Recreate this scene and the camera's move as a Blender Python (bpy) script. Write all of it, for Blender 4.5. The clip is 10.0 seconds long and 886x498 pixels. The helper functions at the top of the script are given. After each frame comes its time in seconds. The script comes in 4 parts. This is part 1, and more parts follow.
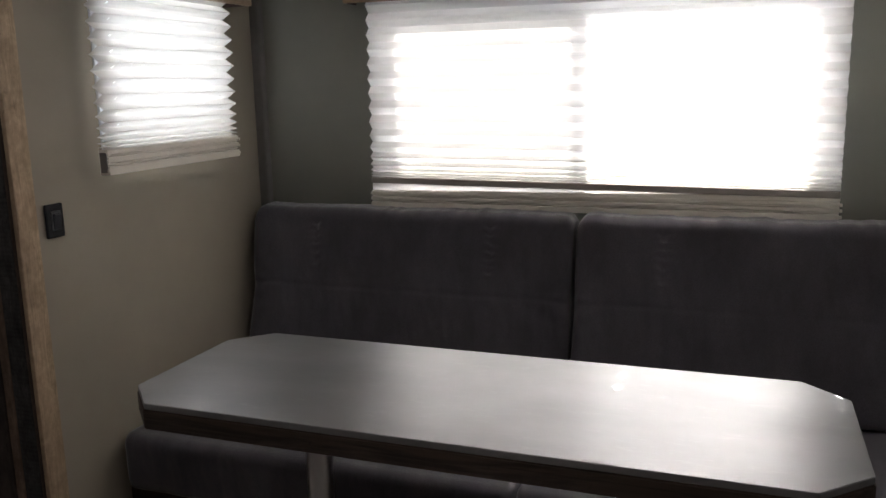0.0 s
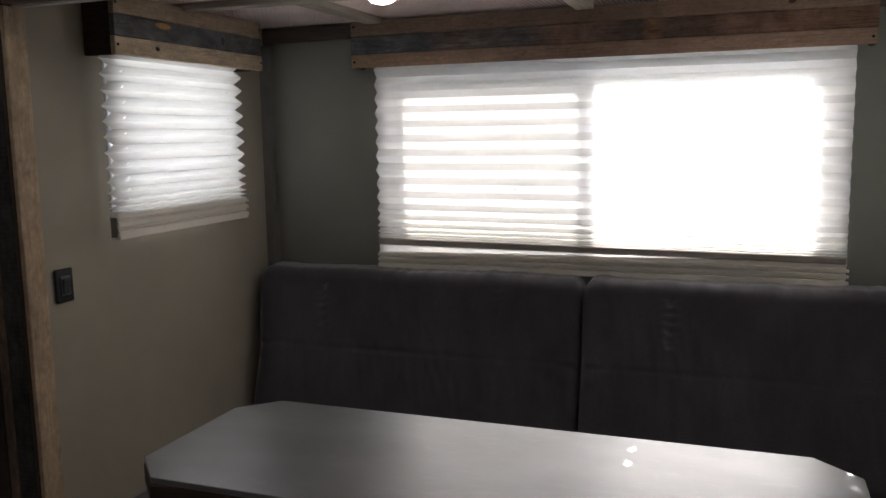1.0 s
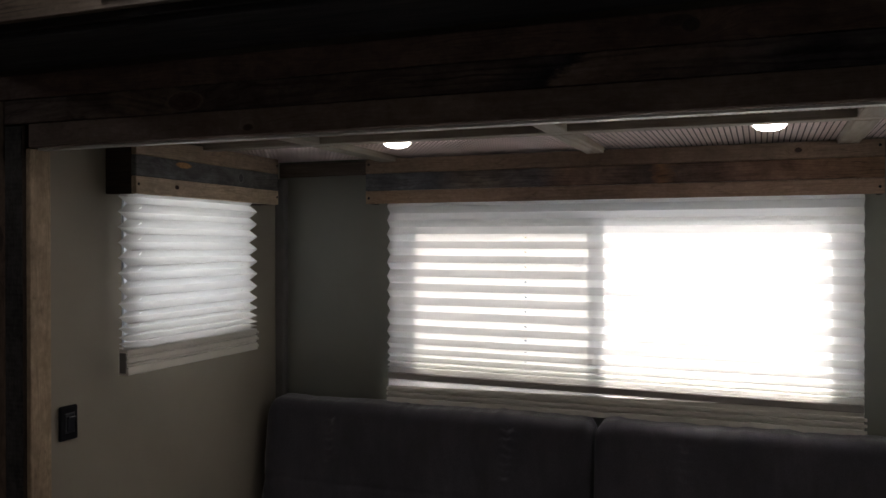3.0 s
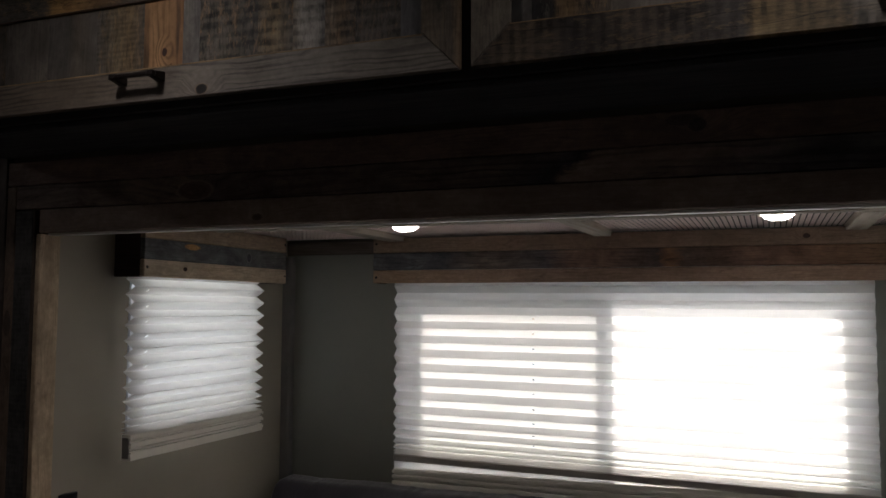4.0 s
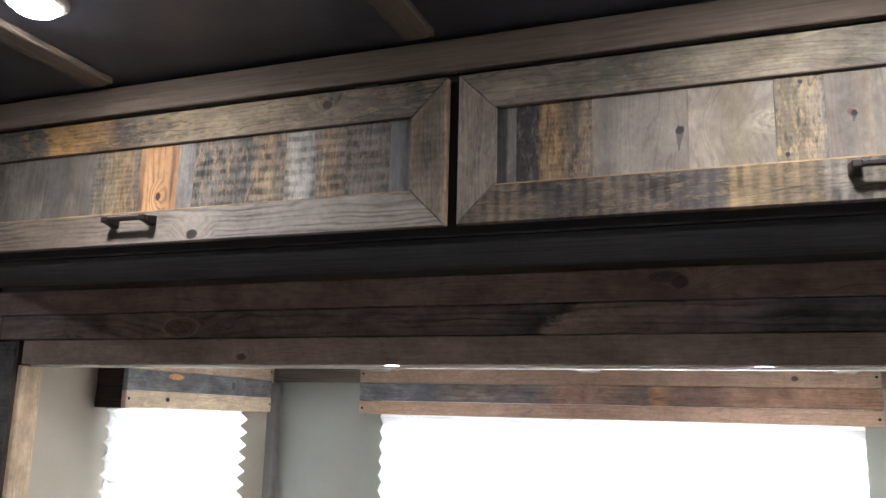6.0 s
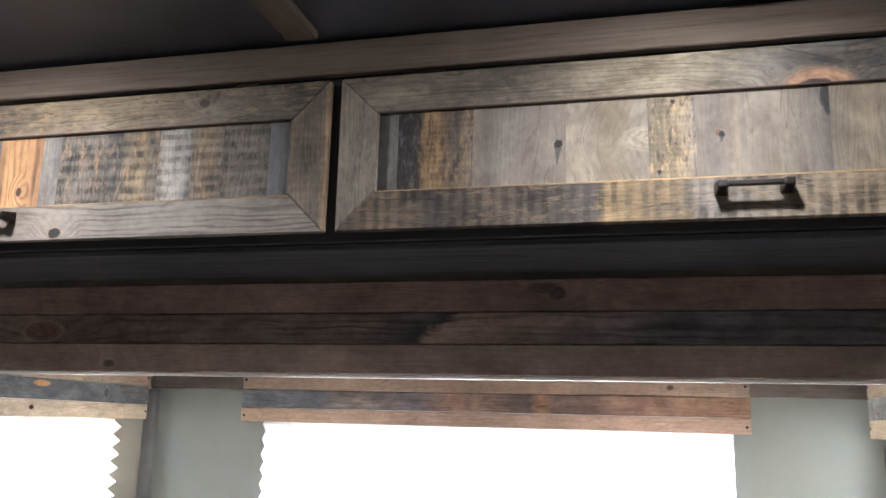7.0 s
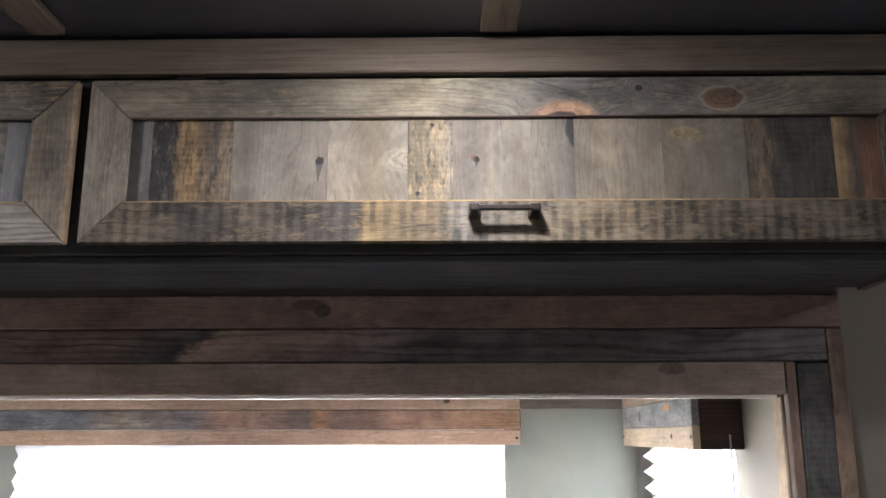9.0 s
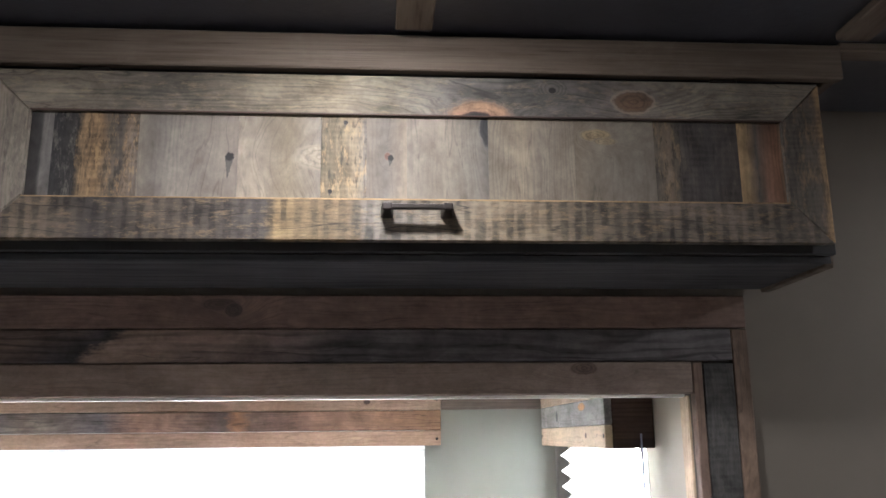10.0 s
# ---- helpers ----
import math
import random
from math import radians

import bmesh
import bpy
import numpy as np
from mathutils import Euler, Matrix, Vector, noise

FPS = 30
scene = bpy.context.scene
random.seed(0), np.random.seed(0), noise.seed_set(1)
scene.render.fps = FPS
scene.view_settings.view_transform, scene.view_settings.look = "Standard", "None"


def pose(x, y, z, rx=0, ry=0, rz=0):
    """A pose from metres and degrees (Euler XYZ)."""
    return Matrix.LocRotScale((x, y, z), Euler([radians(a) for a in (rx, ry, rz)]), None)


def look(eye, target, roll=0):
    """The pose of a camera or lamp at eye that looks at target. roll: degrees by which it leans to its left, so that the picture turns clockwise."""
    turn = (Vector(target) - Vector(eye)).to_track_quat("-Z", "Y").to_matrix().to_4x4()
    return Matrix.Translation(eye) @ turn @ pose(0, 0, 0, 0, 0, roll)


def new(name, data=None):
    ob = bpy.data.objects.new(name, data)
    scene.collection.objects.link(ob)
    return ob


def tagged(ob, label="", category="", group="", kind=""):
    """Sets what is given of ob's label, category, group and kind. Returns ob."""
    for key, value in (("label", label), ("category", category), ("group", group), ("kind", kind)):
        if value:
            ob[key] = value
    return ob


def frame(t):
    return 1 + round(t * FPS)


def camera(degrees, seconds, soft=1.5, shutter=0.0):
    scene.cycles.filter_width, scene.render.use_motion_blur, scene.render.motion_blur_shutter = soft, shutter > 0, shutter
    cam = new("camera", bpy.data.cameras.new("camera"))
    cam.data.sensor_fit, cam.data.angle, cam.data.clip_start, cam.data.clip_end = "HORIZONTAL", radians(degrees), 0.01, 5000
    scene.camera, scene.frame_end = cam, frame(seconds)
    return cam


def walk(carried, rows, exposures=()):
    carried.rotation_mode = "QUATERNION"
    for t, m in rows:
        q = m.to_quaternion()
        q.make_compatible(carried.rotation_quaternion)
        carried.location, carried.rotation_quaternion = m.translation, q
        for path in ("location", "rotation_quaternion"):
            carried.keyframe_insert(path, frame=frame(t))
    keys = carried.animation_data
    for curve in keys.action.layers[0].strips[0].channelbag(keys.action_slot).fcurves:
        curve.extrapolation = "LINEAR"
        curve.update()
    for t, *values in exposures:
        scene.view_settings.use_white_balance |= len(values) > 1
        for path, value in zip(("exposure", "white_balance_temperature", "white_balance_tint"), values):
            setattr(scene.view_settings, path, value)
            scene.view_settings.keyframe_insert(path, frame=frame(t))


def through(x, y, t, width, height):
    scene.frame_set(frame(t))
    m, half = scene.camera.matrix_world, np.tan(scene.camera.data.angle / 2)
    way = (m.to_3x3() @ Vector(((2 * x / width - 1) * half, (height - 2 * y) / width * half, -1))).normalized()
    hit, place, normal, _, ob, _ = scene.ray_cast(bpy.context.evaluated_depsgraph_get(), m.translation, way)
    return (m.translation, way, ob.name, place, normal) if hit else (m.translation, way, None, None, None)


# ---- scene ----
cam = camera(56.1, 10.0, soft=1.5)
PATH = [
    (0, (0.399, -0.018, 1.254), (-0.276, 1.825, 0.868), -1.2),
    (0.5, (0.393, -0.018, 1.268), (-0.294, 1.83, 0.934), -0.9),
    (1, (0.39, -0.02, 1.297), (-0.296, 1.838, 1.021), -1.0),
    (1.5, (0.406, -0.012, 1.308), (-0.296, 1.848, 1.094), -0.7),
    (2, (0.401, -0.015, 1.326), (-0.307, 1.849, 1.173), -0.6),
    (2.5, (0.399, -0.012, 1.351), (-0.317, 1.854, 1.264), -0.4),
    (2.7, (0.392, -0.015, 1.355), (-0.321, 1.853, 1.299), -0.3),
    (3.8, (0.388, -0.007, 1.402), (-0.343, 1.852, 1.51), 0.4),
    (4, (0.388, -0.011, 1.413), (-0.342, 1.846, 1.552), 0.3),
    (4.5, (0.388, -0.018, 1.435), (-0.355, 1.825, 1.658), 0.5),
    (5, (0.392, -0.02, 1.461), (-0.367, 1.807, 1.754), 0.8),
    (5.2, (0.395, -0.02, 1.465), (-0.364, 1.802, 1.788), 1.0),
    (6.3, (0.411, -0.013, 1.48), (-0.25, 1.831, 1.885), 1.6),
    (6.5, (0.417, -0.007, 1.483), (-0.202, 1.852, 1.888), 1.6),
    (7, (0.427, 0.005, 1.485), (-0.052, 1.903, 1.896), 1.5),
    (7.5, (0.443, 0.012, 1.49), (0.084, 1.934, 1.91), 1.3),
    (8, (0.458, 0.019, 1.494), (0.217, 1.958, 1.923), 0.8),
    (8.5, (0.475, 0.021, 1.495), (0.359, 1.969, 1.931), 0.4),
    (9, (0.486, 0.021, 1.498), (0.463, 1.972, 1.938), -0.1),
    (9.5, (0.502, 0.025, 1.497), (0.561, 1.974, 1.942), -0.6),
    (10, (0.509, 0.027, 1.497), (0.651, 1.972, 1.939), -0.6),
]
walk(cam, [(t, look(eye, target, roll)) for t, eye, target, roll in PATH],
     exposures=[(0.0, 1.80, 6470, 14), (0.5, 1.56, 6470, 14), (1.0, 1.44, 6470, 14), (2.5, 0.95, 6470, 14), (4.0, 0.76, 6450, 13), (4.6, 0.80, 6420, 13), (5.2, 1.95, 6300, 13), (6.3, 4.16, 5930, 10), (7.0, 4.16, 5930, 10), (10.0, 4.15, 5930, 10)])

# ---- world, sun, large lights ----
world = bpy.data.worlds.new("sky")
scene.world = world
world.use_nodes = True
wn = world.node_tree.nodes
sky = wn.new("ShaderNodeTexSky")
sky.sky_type = "NISHITA"
sky.sun_disc = False
sky.sun_elevation = radians(34.5)
sky.sun_rotation = radians(0)
wn["Background"].inputs["Strength"].default_value = 0.12
world.node_tree.links.new(sky.outputs[0], wn["Background"].inputs["Color"])

sun = new("sun", bpy.data.lights.new("sun", "SUN"))
sun.data.energy, sun.data.angle, sun.data.color = 3.7, radians(0.5), (1.0, 0.97, 0.93)
sun.matrix_world = look((-0.05, 7.1, 4.636), (0.0, 2.1, 1.2))


def area(name, place, target, wide, high, watts, colour, spread=180.0):
    data = bpy.data.lights.new(name, "AREA")
    data.shape, data.size, data.size_y = "RECTANGLE", wide, high
    data.energy, data.color, data.spread = watts, colour, radians(spread)
    ob = new(name, data)
    ob.matrix_world = look(place, target)
    return ob


area("daylight_back", (0.010, 2.226, 1.212), (0.010, 1.5, 1.212), 1.17, 0.54, 1.5, (0.70, 0.85, 1.0))
area("daylight_side", (-1.03, 1.72, 1.295), (-0.7, 1.72, 1.295), 0.43, 0.38, 0.78, (0.90, 0.95, 1.0))
area("daylight_side", (1.03, 1.72, 1.295), (0.7, 1.72, 1.295), 0.43, 0.38, 1.1, (0.93, 0.98, 1.0))


def spot(place, watts, size=0.05):
    data = bpy.data.lights.new("led_light", "AREA")
    data.shape, data.size, data.energy, data.color = "DISK", size, watts, (1.0, 0.955, 0.93)
    ob = new("led_light", data)
    ob.location = place
    return ob


# ---- materials ----
def mat_base(name):
    m = bpy.data.materials.new(name)
    m.use_nodes = True
    t = m.node_tree
    return m, t, t.nodes["Principled BSDF"]


def ramp(t, src, stops):
    r = t.nodes.new("ShaderNodeValToRGB")
    el = r.color_ramp.elements
    while len(el) < len(stops):
        el.new(0.5)
    for e, (p, c) in zip(el, stops):
        e.position = p
        e.color = (*c, 1) if len(c) == 3 else c
    t.links.new(src, r.inputs[0])
    return r.outputs[0]


def grey(v):
    return (v, v, v)


def math_node(t, op, a, b):
    n = t.nodes.new("ShaderNodeMath")
    n.operation = op
    n.use_clamp = op != "POWER"
    for k, v in enumerate((a, b)):
        if isinstance(v, (int, float)):
            n.inputs[k].default_value = v
        else:
            t.links.new(v, n.inputs[k])
    return n.outputs[0]


def mixed(t, f, a, b, kind="MIX"):
    n = t.nodes.new("ShaderNodeMix")
    n.data_type, n.blend_type = "RGBA", kind
    for k, v in ((0, f), (6, a), (7, b)):
        if isinstance(v, (int, float)):
            n.inputs[k].default_value = v
        elif isinstance(v, tuple):
            n.inputs[k].default_value = (*v, 1)
        else:
            t.links.new(v, n.inputs[k])
    return n.outputs[2]


def coords(t, scale=(1, 1, 1), shuffle=True):
    tc = t.nodes.new("ShaderNodeTexCoord")
    mp = t.nodes.new("ShaderNodeMapping")
    mp.inputs["Scale"].default_value = scale
    src = tc.outputs["Object"]
    if shuffle:
        oi = t.nodes.new("ShaderNodeObjectInfo")
        v = t.nodes.new("ShaderNodeVectorMath")
        v.operation = "MULTIPLY_ADD"
        t.links.new(oi.outputs["Random"], v.inputs[0])
        v.inputs[1].default_value = (13.1, 7.7, 5.3)
        t.links.new(src, v.inputs[2])
        src = v.outputs[0]
    t.links.new(src, mp.inputs[0])
    return mp.outputs[0]


def noise_node(t, vec, scale, detail=6, rough=0.6, dist=0.0):
    n = t.nodes.new("ShaderNodeTexNoise")
    n.inputs["Scale"].default_value, n.inputs["Detail"].default_value = scale, detail
    n.inputs["Roughness"].default_value, n.inputs["Distortion"].default_value = rough, dist
    t.links.new(vec, n.inputs["Vector"])
    return n.outputs["Fac"]


def bump(t, bsdf, height, strength, dist=0.002):
    b = t.nodes.new("ShaderNodeBump")
    b.inputs["Strength"].default_value, b.inputs["Distance"].default_value = strength, dist
    t.links.new(height, b.inputs["Height"])
    t.links.new(b.outputs[0], bsdf.inputs["Normal"])


def wood(name, main, dark, light, saw=0.0, gold=None, gold_amount=0.0, pitch=0.016, rough=0.72, mottle=0.5, ring=0.4, even=0.12):
    """Weathered board: grain and growth lines along local x, broken saw marks across it, stains and worn patches."""
    m, t, b = mat_base(name)
    fine = noise_node(t, coords(t, (7, 90, 240)), 1.0, 6, 0.6)
    broad = noise_node(t, coords(t, (3.0, 20, 26)), 1.0, 6, 0.62, 0.9)
    stain = noise_node(t, coords(t, (11, 14, 14)), 1.0, 7, 0.66, 0.5)
    w = t.nodes.new("ShaderNodeTexWave")
    w.bands_direction = "Z"
    w.inputs["Scale"].default_value, w.inputs["Distortion"].default_value = 1.0, 5.5
    w.inputs["Detail"].default_value, w.inputs["Detail Scale"].default_value = 2.5, 0.8
    t.links.new(coords(t, (2.4, 14, 40)), w.inputs["Vector"])
    rings = w.outputs["Fac"]
    c = mixed(t, ramp(t, broad, [(0.5 - 0.25 * mottle, grey(0.9)), (0.58, grey(0))]), main, dark)
    c = mixed(t, ramp(t, stain, [(0.55, grey(0)), (0.80, grey(0.7))]), c, light)
    c = mixed(t, ramp(t, rings, [(0.50, grey(0)), (0.98, grey(ring))]), c, dark)
    c = mixed(t, ramp(t, fine, [(0.48, grey(0)), (0.75, grey(0.6))]), c, light)
    c = mixed(t, ramp(t, fine, [(0.26, grey(0.75)), (0.42, grey(0))]), c, tuple(0.5 * v for v in dark))
    c = mixed(t, ramp(t, noise_node(t, coords(t, (40, 55, 55)), 1.0, 4, 0.7), [(0.66, grey(0)), (0.74, grey(0.5))]), c, tuple(0.5 * v for v in dark))
    h = math_node(t, "MULTIPLY", fine, 0.8)
    if saw or gold_amount:
        s = t.nodes.new("ShaderNodeTexWave")
        s.bands_direction = "X"
        s.inputs["Scale"].default_value, s.inputs["Distortion"].default_value = 1.0, 2.6
        s.inputs["Detail"].default_value, s.inputs["Detail Scale"].default_value = 4.0, 2.2
        t.links.new(coords(t, (0.314 / pitch, 5, 5)), s.inputs["Vector"])
        ticks = noise_node(t, coords(t, (190, 30, 22)), 1.0, 7, 0.75, 0.3)
        both = math_node(t, "ADD", math_node(t, "MULTIPLY", s.outputs["Fac"], even), math_node(t, "MULTIPLY", ticks, 1.0 - even))
        lines = ramp(t, both, [(0.42 - 0.02 * even, grey(0)), (0.58 + 0.1 * even, grey(1))])
        mask = ramp(t, stain, [(0.36, grey(0.05)), (0.58, grey(1))])
        k = math_node(t, "MULTIPLY", math_node(t, "MULTIPLY", lines, mask), saw)
        c = mixed(t, k, c, tuple(0.30 * v for v in dark))
        if gold:
            worn = noise_node(t, coords(t, (16, 30, 34)), 1.0, 7, 0.72)
            g = math_node(t, "MULTIPLY", ramp(t, worn, [(0.43, grey(0)), (0.66, grey(1))]), gold_amount)
            g = math_node(t, "MULTIPLY", g, math_node(t, "SUBTRACT", 1.0, math_node(t, "MULTIPLY", lines, 0.85)))
            c = mixed(t, g, c, gold)
        h = math_node(t, "ADD", h, math_node(t, "MULTIPLY", lines, 0.25 * saw))
    t.links.new(c, b.inputs["Base Color"])
    t.links.new(ramp(t, fine, [(0.3, grey(rough + 0.12)), (0.7, grey(rough - 0.08))]), b.inputs["Roughness"])
    b.inputs["Specular IOR Level"].default_value = 0.35
    bump(t, b, h, 0.5, 0.0016)
    return m


def tone(r, g, b):
    """A linear colour from display values, a little greyed by weather."""
    y = 0.3 * r + 0.59 * g + 0.11 * b
    r, g, b = (y + 0.86 * (v - y) for v in (r, g, b))
    return tuple((v / 255 / 12.92) if v < 10.3 else ((v / 255 + 0.055) / 1.055) ** 2.4 for v in (r, g, b))


def mapped(t, src, offset, scale):
    mp = t.nodes.new("ShaderNodeMapping")
    mp.inputs["Location"].default_value = offset
    mp.inputs["Scale"].default_value = scale
    t.links.new(src, mp.inputs[0])
    return mp.outputs[0]


def barn(zones, span=1.0, across=False, rings=0.25, ring_scale=1.0, grain=0.7, saw=0.0, pitch=0.012, even=0.2, fleck=0.0, fleck_tone=(0.36, 0.22, 0.09),
         knots=(), nails=(), crack=0.3, mottle=1.0, edge=0.08, slant=0.0, name="barnwood"):
    """One weathered board. zones: display colours along its length (or across its width) from 0 to 1 of span metres; knots as
    (x, z, width, height, heart, rim) in the board's own metres; growth lines bend round them."""
    m, t, b = mat_base(name)
    raw = coords(t, shuffle=False)
    q = coords(t)
    warp = noise_node(t, mapped(t, q, (0, 0, 0), (30, 30, 42) if across else (26, 30, 60)), 1.0, 5, 0.65)
    sep = t.nodes.new("ShaderNodeSeparateXYZ")
    t.links.new(raw, sep.inputs[0])
    add = t.nodes.new("ShaderNodeMath")
    add.operation = "MULTIPLY_ADD"
    t.links.new(sep.outputs[2 if across else 0], add.inputs[0])
    add.inputs[1].default_value, add.inputs[2].default_value = 1.0 / span, 0.5 - edge / 2
    shift = t.nodes.new("ShaderNodeMath")
    shift.operation = "MULTIPLY_ADD"
    t.links.new(warp, shift.inputs[0])
    shift.inputs[1].default_value = edge
    lean = t.nodes.new("ShaderNodeMath")
    lean.operation = "MULTIPLY_ADD"
    t.links.new(sep.outputs[2], lean.inputs[0])
    lean.inputs[1].default_value = -slant
    t.links.new(add.outputs[0], lean.inputs[2])
    t.links.new(lean.outputs[0], shift.inputs[2])
    c = ramp(t, shift.outputs[0], [(p, tone(*v)) for p, v in zones] if len(zones) > 1 else [(0.0, tone(*zones[0][1])), (1.0, tone(*zones[0][1]))])
    # growth lines, unevenly spaced, swaying along the board and bent round the knots
    sway = t.nodes.new("ShaderNodeMath")
    sway.operation = "MULTIPLY_ADD"
    t.links.new(noise_node(t, mapped(t, q, (1, 4, 2), (3.2, 9, 20)), 1.0, 3, 0.55), sway.inputs[0])
    sway.inputs[1].default_value, sway.inputs[2].default_value = 0.050, -0.025
    bend = t.nodes.new("ShaderNodeVectorMath")
    bend.operation = "MULTIPLY_ADD"
    t.links.new(sway.outputs[0], bend.inputs[0])
    bend.inputs[1].default_value = (0, 0, 1)
    t.links.new(q, bend.inputs[2])
    line = bend.outputs[0]
    masks = []
    for kx, kz, kw, kh, heart, rim in knots:
        d = t.nodes.new("ShaderNodeVectorMath")
        d.operation = "LENGTH"
        local_p = mapped(t, raw, (-kx * 2 / kw, 0, -kz * 2 / kh), (2 / kw, 0, 2 / kh))
        t.links.new(local_p, d.inputs[0])
        n = t.nodes.new("ShaderNodeMath")
        n.operation = "MULTIPLY_ADD"
        t.links.new(noise_node(t, mapped(t, q, (0, 0, 0), (110, 110, 110)), 1.0, 5, 0.7), n.inputs[0])
        n.inputs[1].default_value = 0.55
        t.links.new(d.outputs["Value"], n.inputs[2])
        masks.append((n.outputs[0], heart, rim))
        fall = t.nodes.new("ShaderNodeMath")
        fall.operation = "MULTIPLY"
        t.links.new(ramp(t, math_node(t, "DIVIDE", d.outputs["Value"], 4.0), [(0.0, grey(1)), (0.3, grey(0.55)), (1.0, grey(0))]), fall.inputs[0])
        fall.inputs[1].default_value = 0.045
        sh = t.nodes.new("ShaderNodeVectorMath")
        sh.operation = "MULTIPLY_ADD"
        t.links.new(fall.outputs[0], sh.inputs[0])
        sh.inputs[1].default_value = (0, 0, 1)
        t.links.new(line, sh.inputs[2])
        line = sh.outputs[0]
    w = t.nodes.new("ShaderNodeTexWave")
    w.bands_direction = "Z"
    w.inputs["Scale"].default_value, w.inputs["Distortion"].default_value = 1.0, 5.0
    w.inputs["Detail"].default_value, w.inputs["Detail Scale"].default_value = 3.0, 0.7
    t.links.new(mapped(t, line, (0, 0, 0), (1.8 * ring_scale, 10, 46 * ring_scale)), w.inputs["Vector"])
    fine = noise_node(t, mapped(t, line, (0, 0, 0), (9, 100, 260)), 1.0, 6, 0.62)
    broad = noise_node(t, mapped(t, q, (0, 0, 0), (16, 30, 24)), 1.0, 7, 0.66, 0.5)
    speck = noise_node(t, mapped(t, q, (0, 0, 0), (80, 90, 110)), 1.0, 5, 0.7)

    def times(col, value, lo, hi, p0, p1):
        return mixed(t, 1.0, col, ramp(t, value, [(p0, grey(lo)), (p1, grey(hi))]), "MULTIPLY")

    c = times(c, broad, 1 - 0.42 * mottle, 1 + 0.30 * mottle, 0.30, 0.70)
    wash = noise_node(t, mapped(t, q, (2, 5, 3), (5, 9, 11)), 1.0, 4, 0.6, 0.8)
    c = times(c, wash, 1 - 0.30 * mottle, 1 + 0.24 * mottle, 0.34, 0.66)
    ring_mask = math_node(t, "MULTIPLY", ramp(t, w.outputs["Fac"], [(0.40, grey(0)), (1.0, grey(1))]), ramp(t, noise_node(t, mapped(t, q, (7, 1, 4), (6, 9, 30)), 1.0, 4, 0.6), [(0.38, grey(0.10)), (0.66, grey(1))]))
    c = mixed(t, math_node(t, "MULTIPLY", ring_mask, min(1.0, 1.15 * rings)), c, mixed(t, 1.0, c, grey(0.26), "MULTIPLY"))
    c = times(c, fine, 1 - 0.27 * grain, 1 + 0.18 * grain, 0.30, 0.70)
    c = times(c, speck, 0.82, 1.12, 0.30, 0.68)
    height = math_node(t, "MULTIPLY", fine, 0.6)
    if saw:
        s = t.nodes.new("ShaderNodeTexWave")
        s.bands_direction = "X"
        s.inputs["Scale"].default_value, s.inputs["Distortion"].default_value = 1.0, 2.2
        s.inputs["Detail"].default_value, s.inputs["Detail Scale"].default_value = 4.0, 3.0
        t.links.new(mapped(t, q, (0, 0, 0), (0.314 / pitch, 4, 4)), s.inputs["Vector"])
        ticks = noise_node(t, mapped(t, q, (0, 0, 0), (1.1 / pitch, 20, 14)), 1.0, 7, 0.72, 0.2)
        both = math_node(t, "ADD", math_node(t, "MULTIPLY", s.outputs["Fac"], even), math_node(t, "MULTIPLY", ticks, 1 - even))
        broken = noise_node(t, mapped(t, q, (4, 6, 1), (34, 40, 75)), 1.0, 5, 0.7)
        bars = math_node(t, "MULTIPLY", ramp(t, both, [(0.40, grey(0)), (0.58, grey(1))]), ramp(t, broken, [(0.32, grey(0.25)), (0.52, grey(1))]))
        k = math_node(t, "MULTIPLY", bars, ramp(t, broad, [(0.36, grey(1)), (0.64, grey(0.25))]))
        k = math_node(t, "MULTIPLY", k, saw)
        c = mixed(t, k, c, mixed(t, 1.0, c, grey(0.15), "MULTIPLY"))
        height = math_node(t, "SUBTRACT", height, math_node(t, "MULTIPLY", bars, 0.3 * saw))
    if fleck:
        chips = noise_node(t, mapped(t, q, (3, 1, 2), (38, 60, 110)), 1.0, 7, 0.78)
        c = mixed(t, math_node(t, "MULTIPLY", ramp(t, chips, [(0.52, grey(0)), (0.62, grey(1))]), fleck), c, fleck_tone)
        pits = noise_node(t, mapped(t, q, (9, 3, 6), (46, 60, 150)), 1.0, 7, 0.74)
        c = mixed(t, math_node(t, "MULTIPLY", ramp(t, pits, [(0.53, grey(0)), (0.61, grey(1))]), min(0.85, 1.5 * fleck)), c, mixed(t, 1.0, c, grey(0.30), "MULTIPLY"))
    if crack:
        lines = noise_node(t, mapped(t, line, (5, 2, 1), (2.2, 20, 34)), 1.0, 3, 0.5)
        c = mixed(t, math_node(t, "MULTIPLY", ramp(t, lines, [(0.492, grey(0)), (0.5, grey(1)), (0.508, grey(0))]), crack), c, tone(24, 20, 18))
    for d, heart, rim in masks:
        c = mixed(t, ramp(t, math_node(t, "DIVIDE", d, 4.0), [(0.0, grey(0)), (0.25, grey(0.0)), (0.30, grey(0.8)), (0.325, grey(0.6)), (0.37, grey(0))]), c, tone(*rim))
        turns = t.nodes.new("ShaderNodeMath")
        turns.operation = "SINE"
        spin = t.nodes.new("ShaderNodeMath")
        spin.operation = "MULTIPLY"
        t.links.new(d, spin.inputs[0])
        spin.inputs[1].default_value = 17.0
        t.links.new(spin.outputs[0], turns.inputs[0])
        inner = mixed(t, 1.0, tone(*heart), ramp(t, speck, [(0.3, grey(0.6)), (0.7, grey(1.35))]), "MULTIPLY")
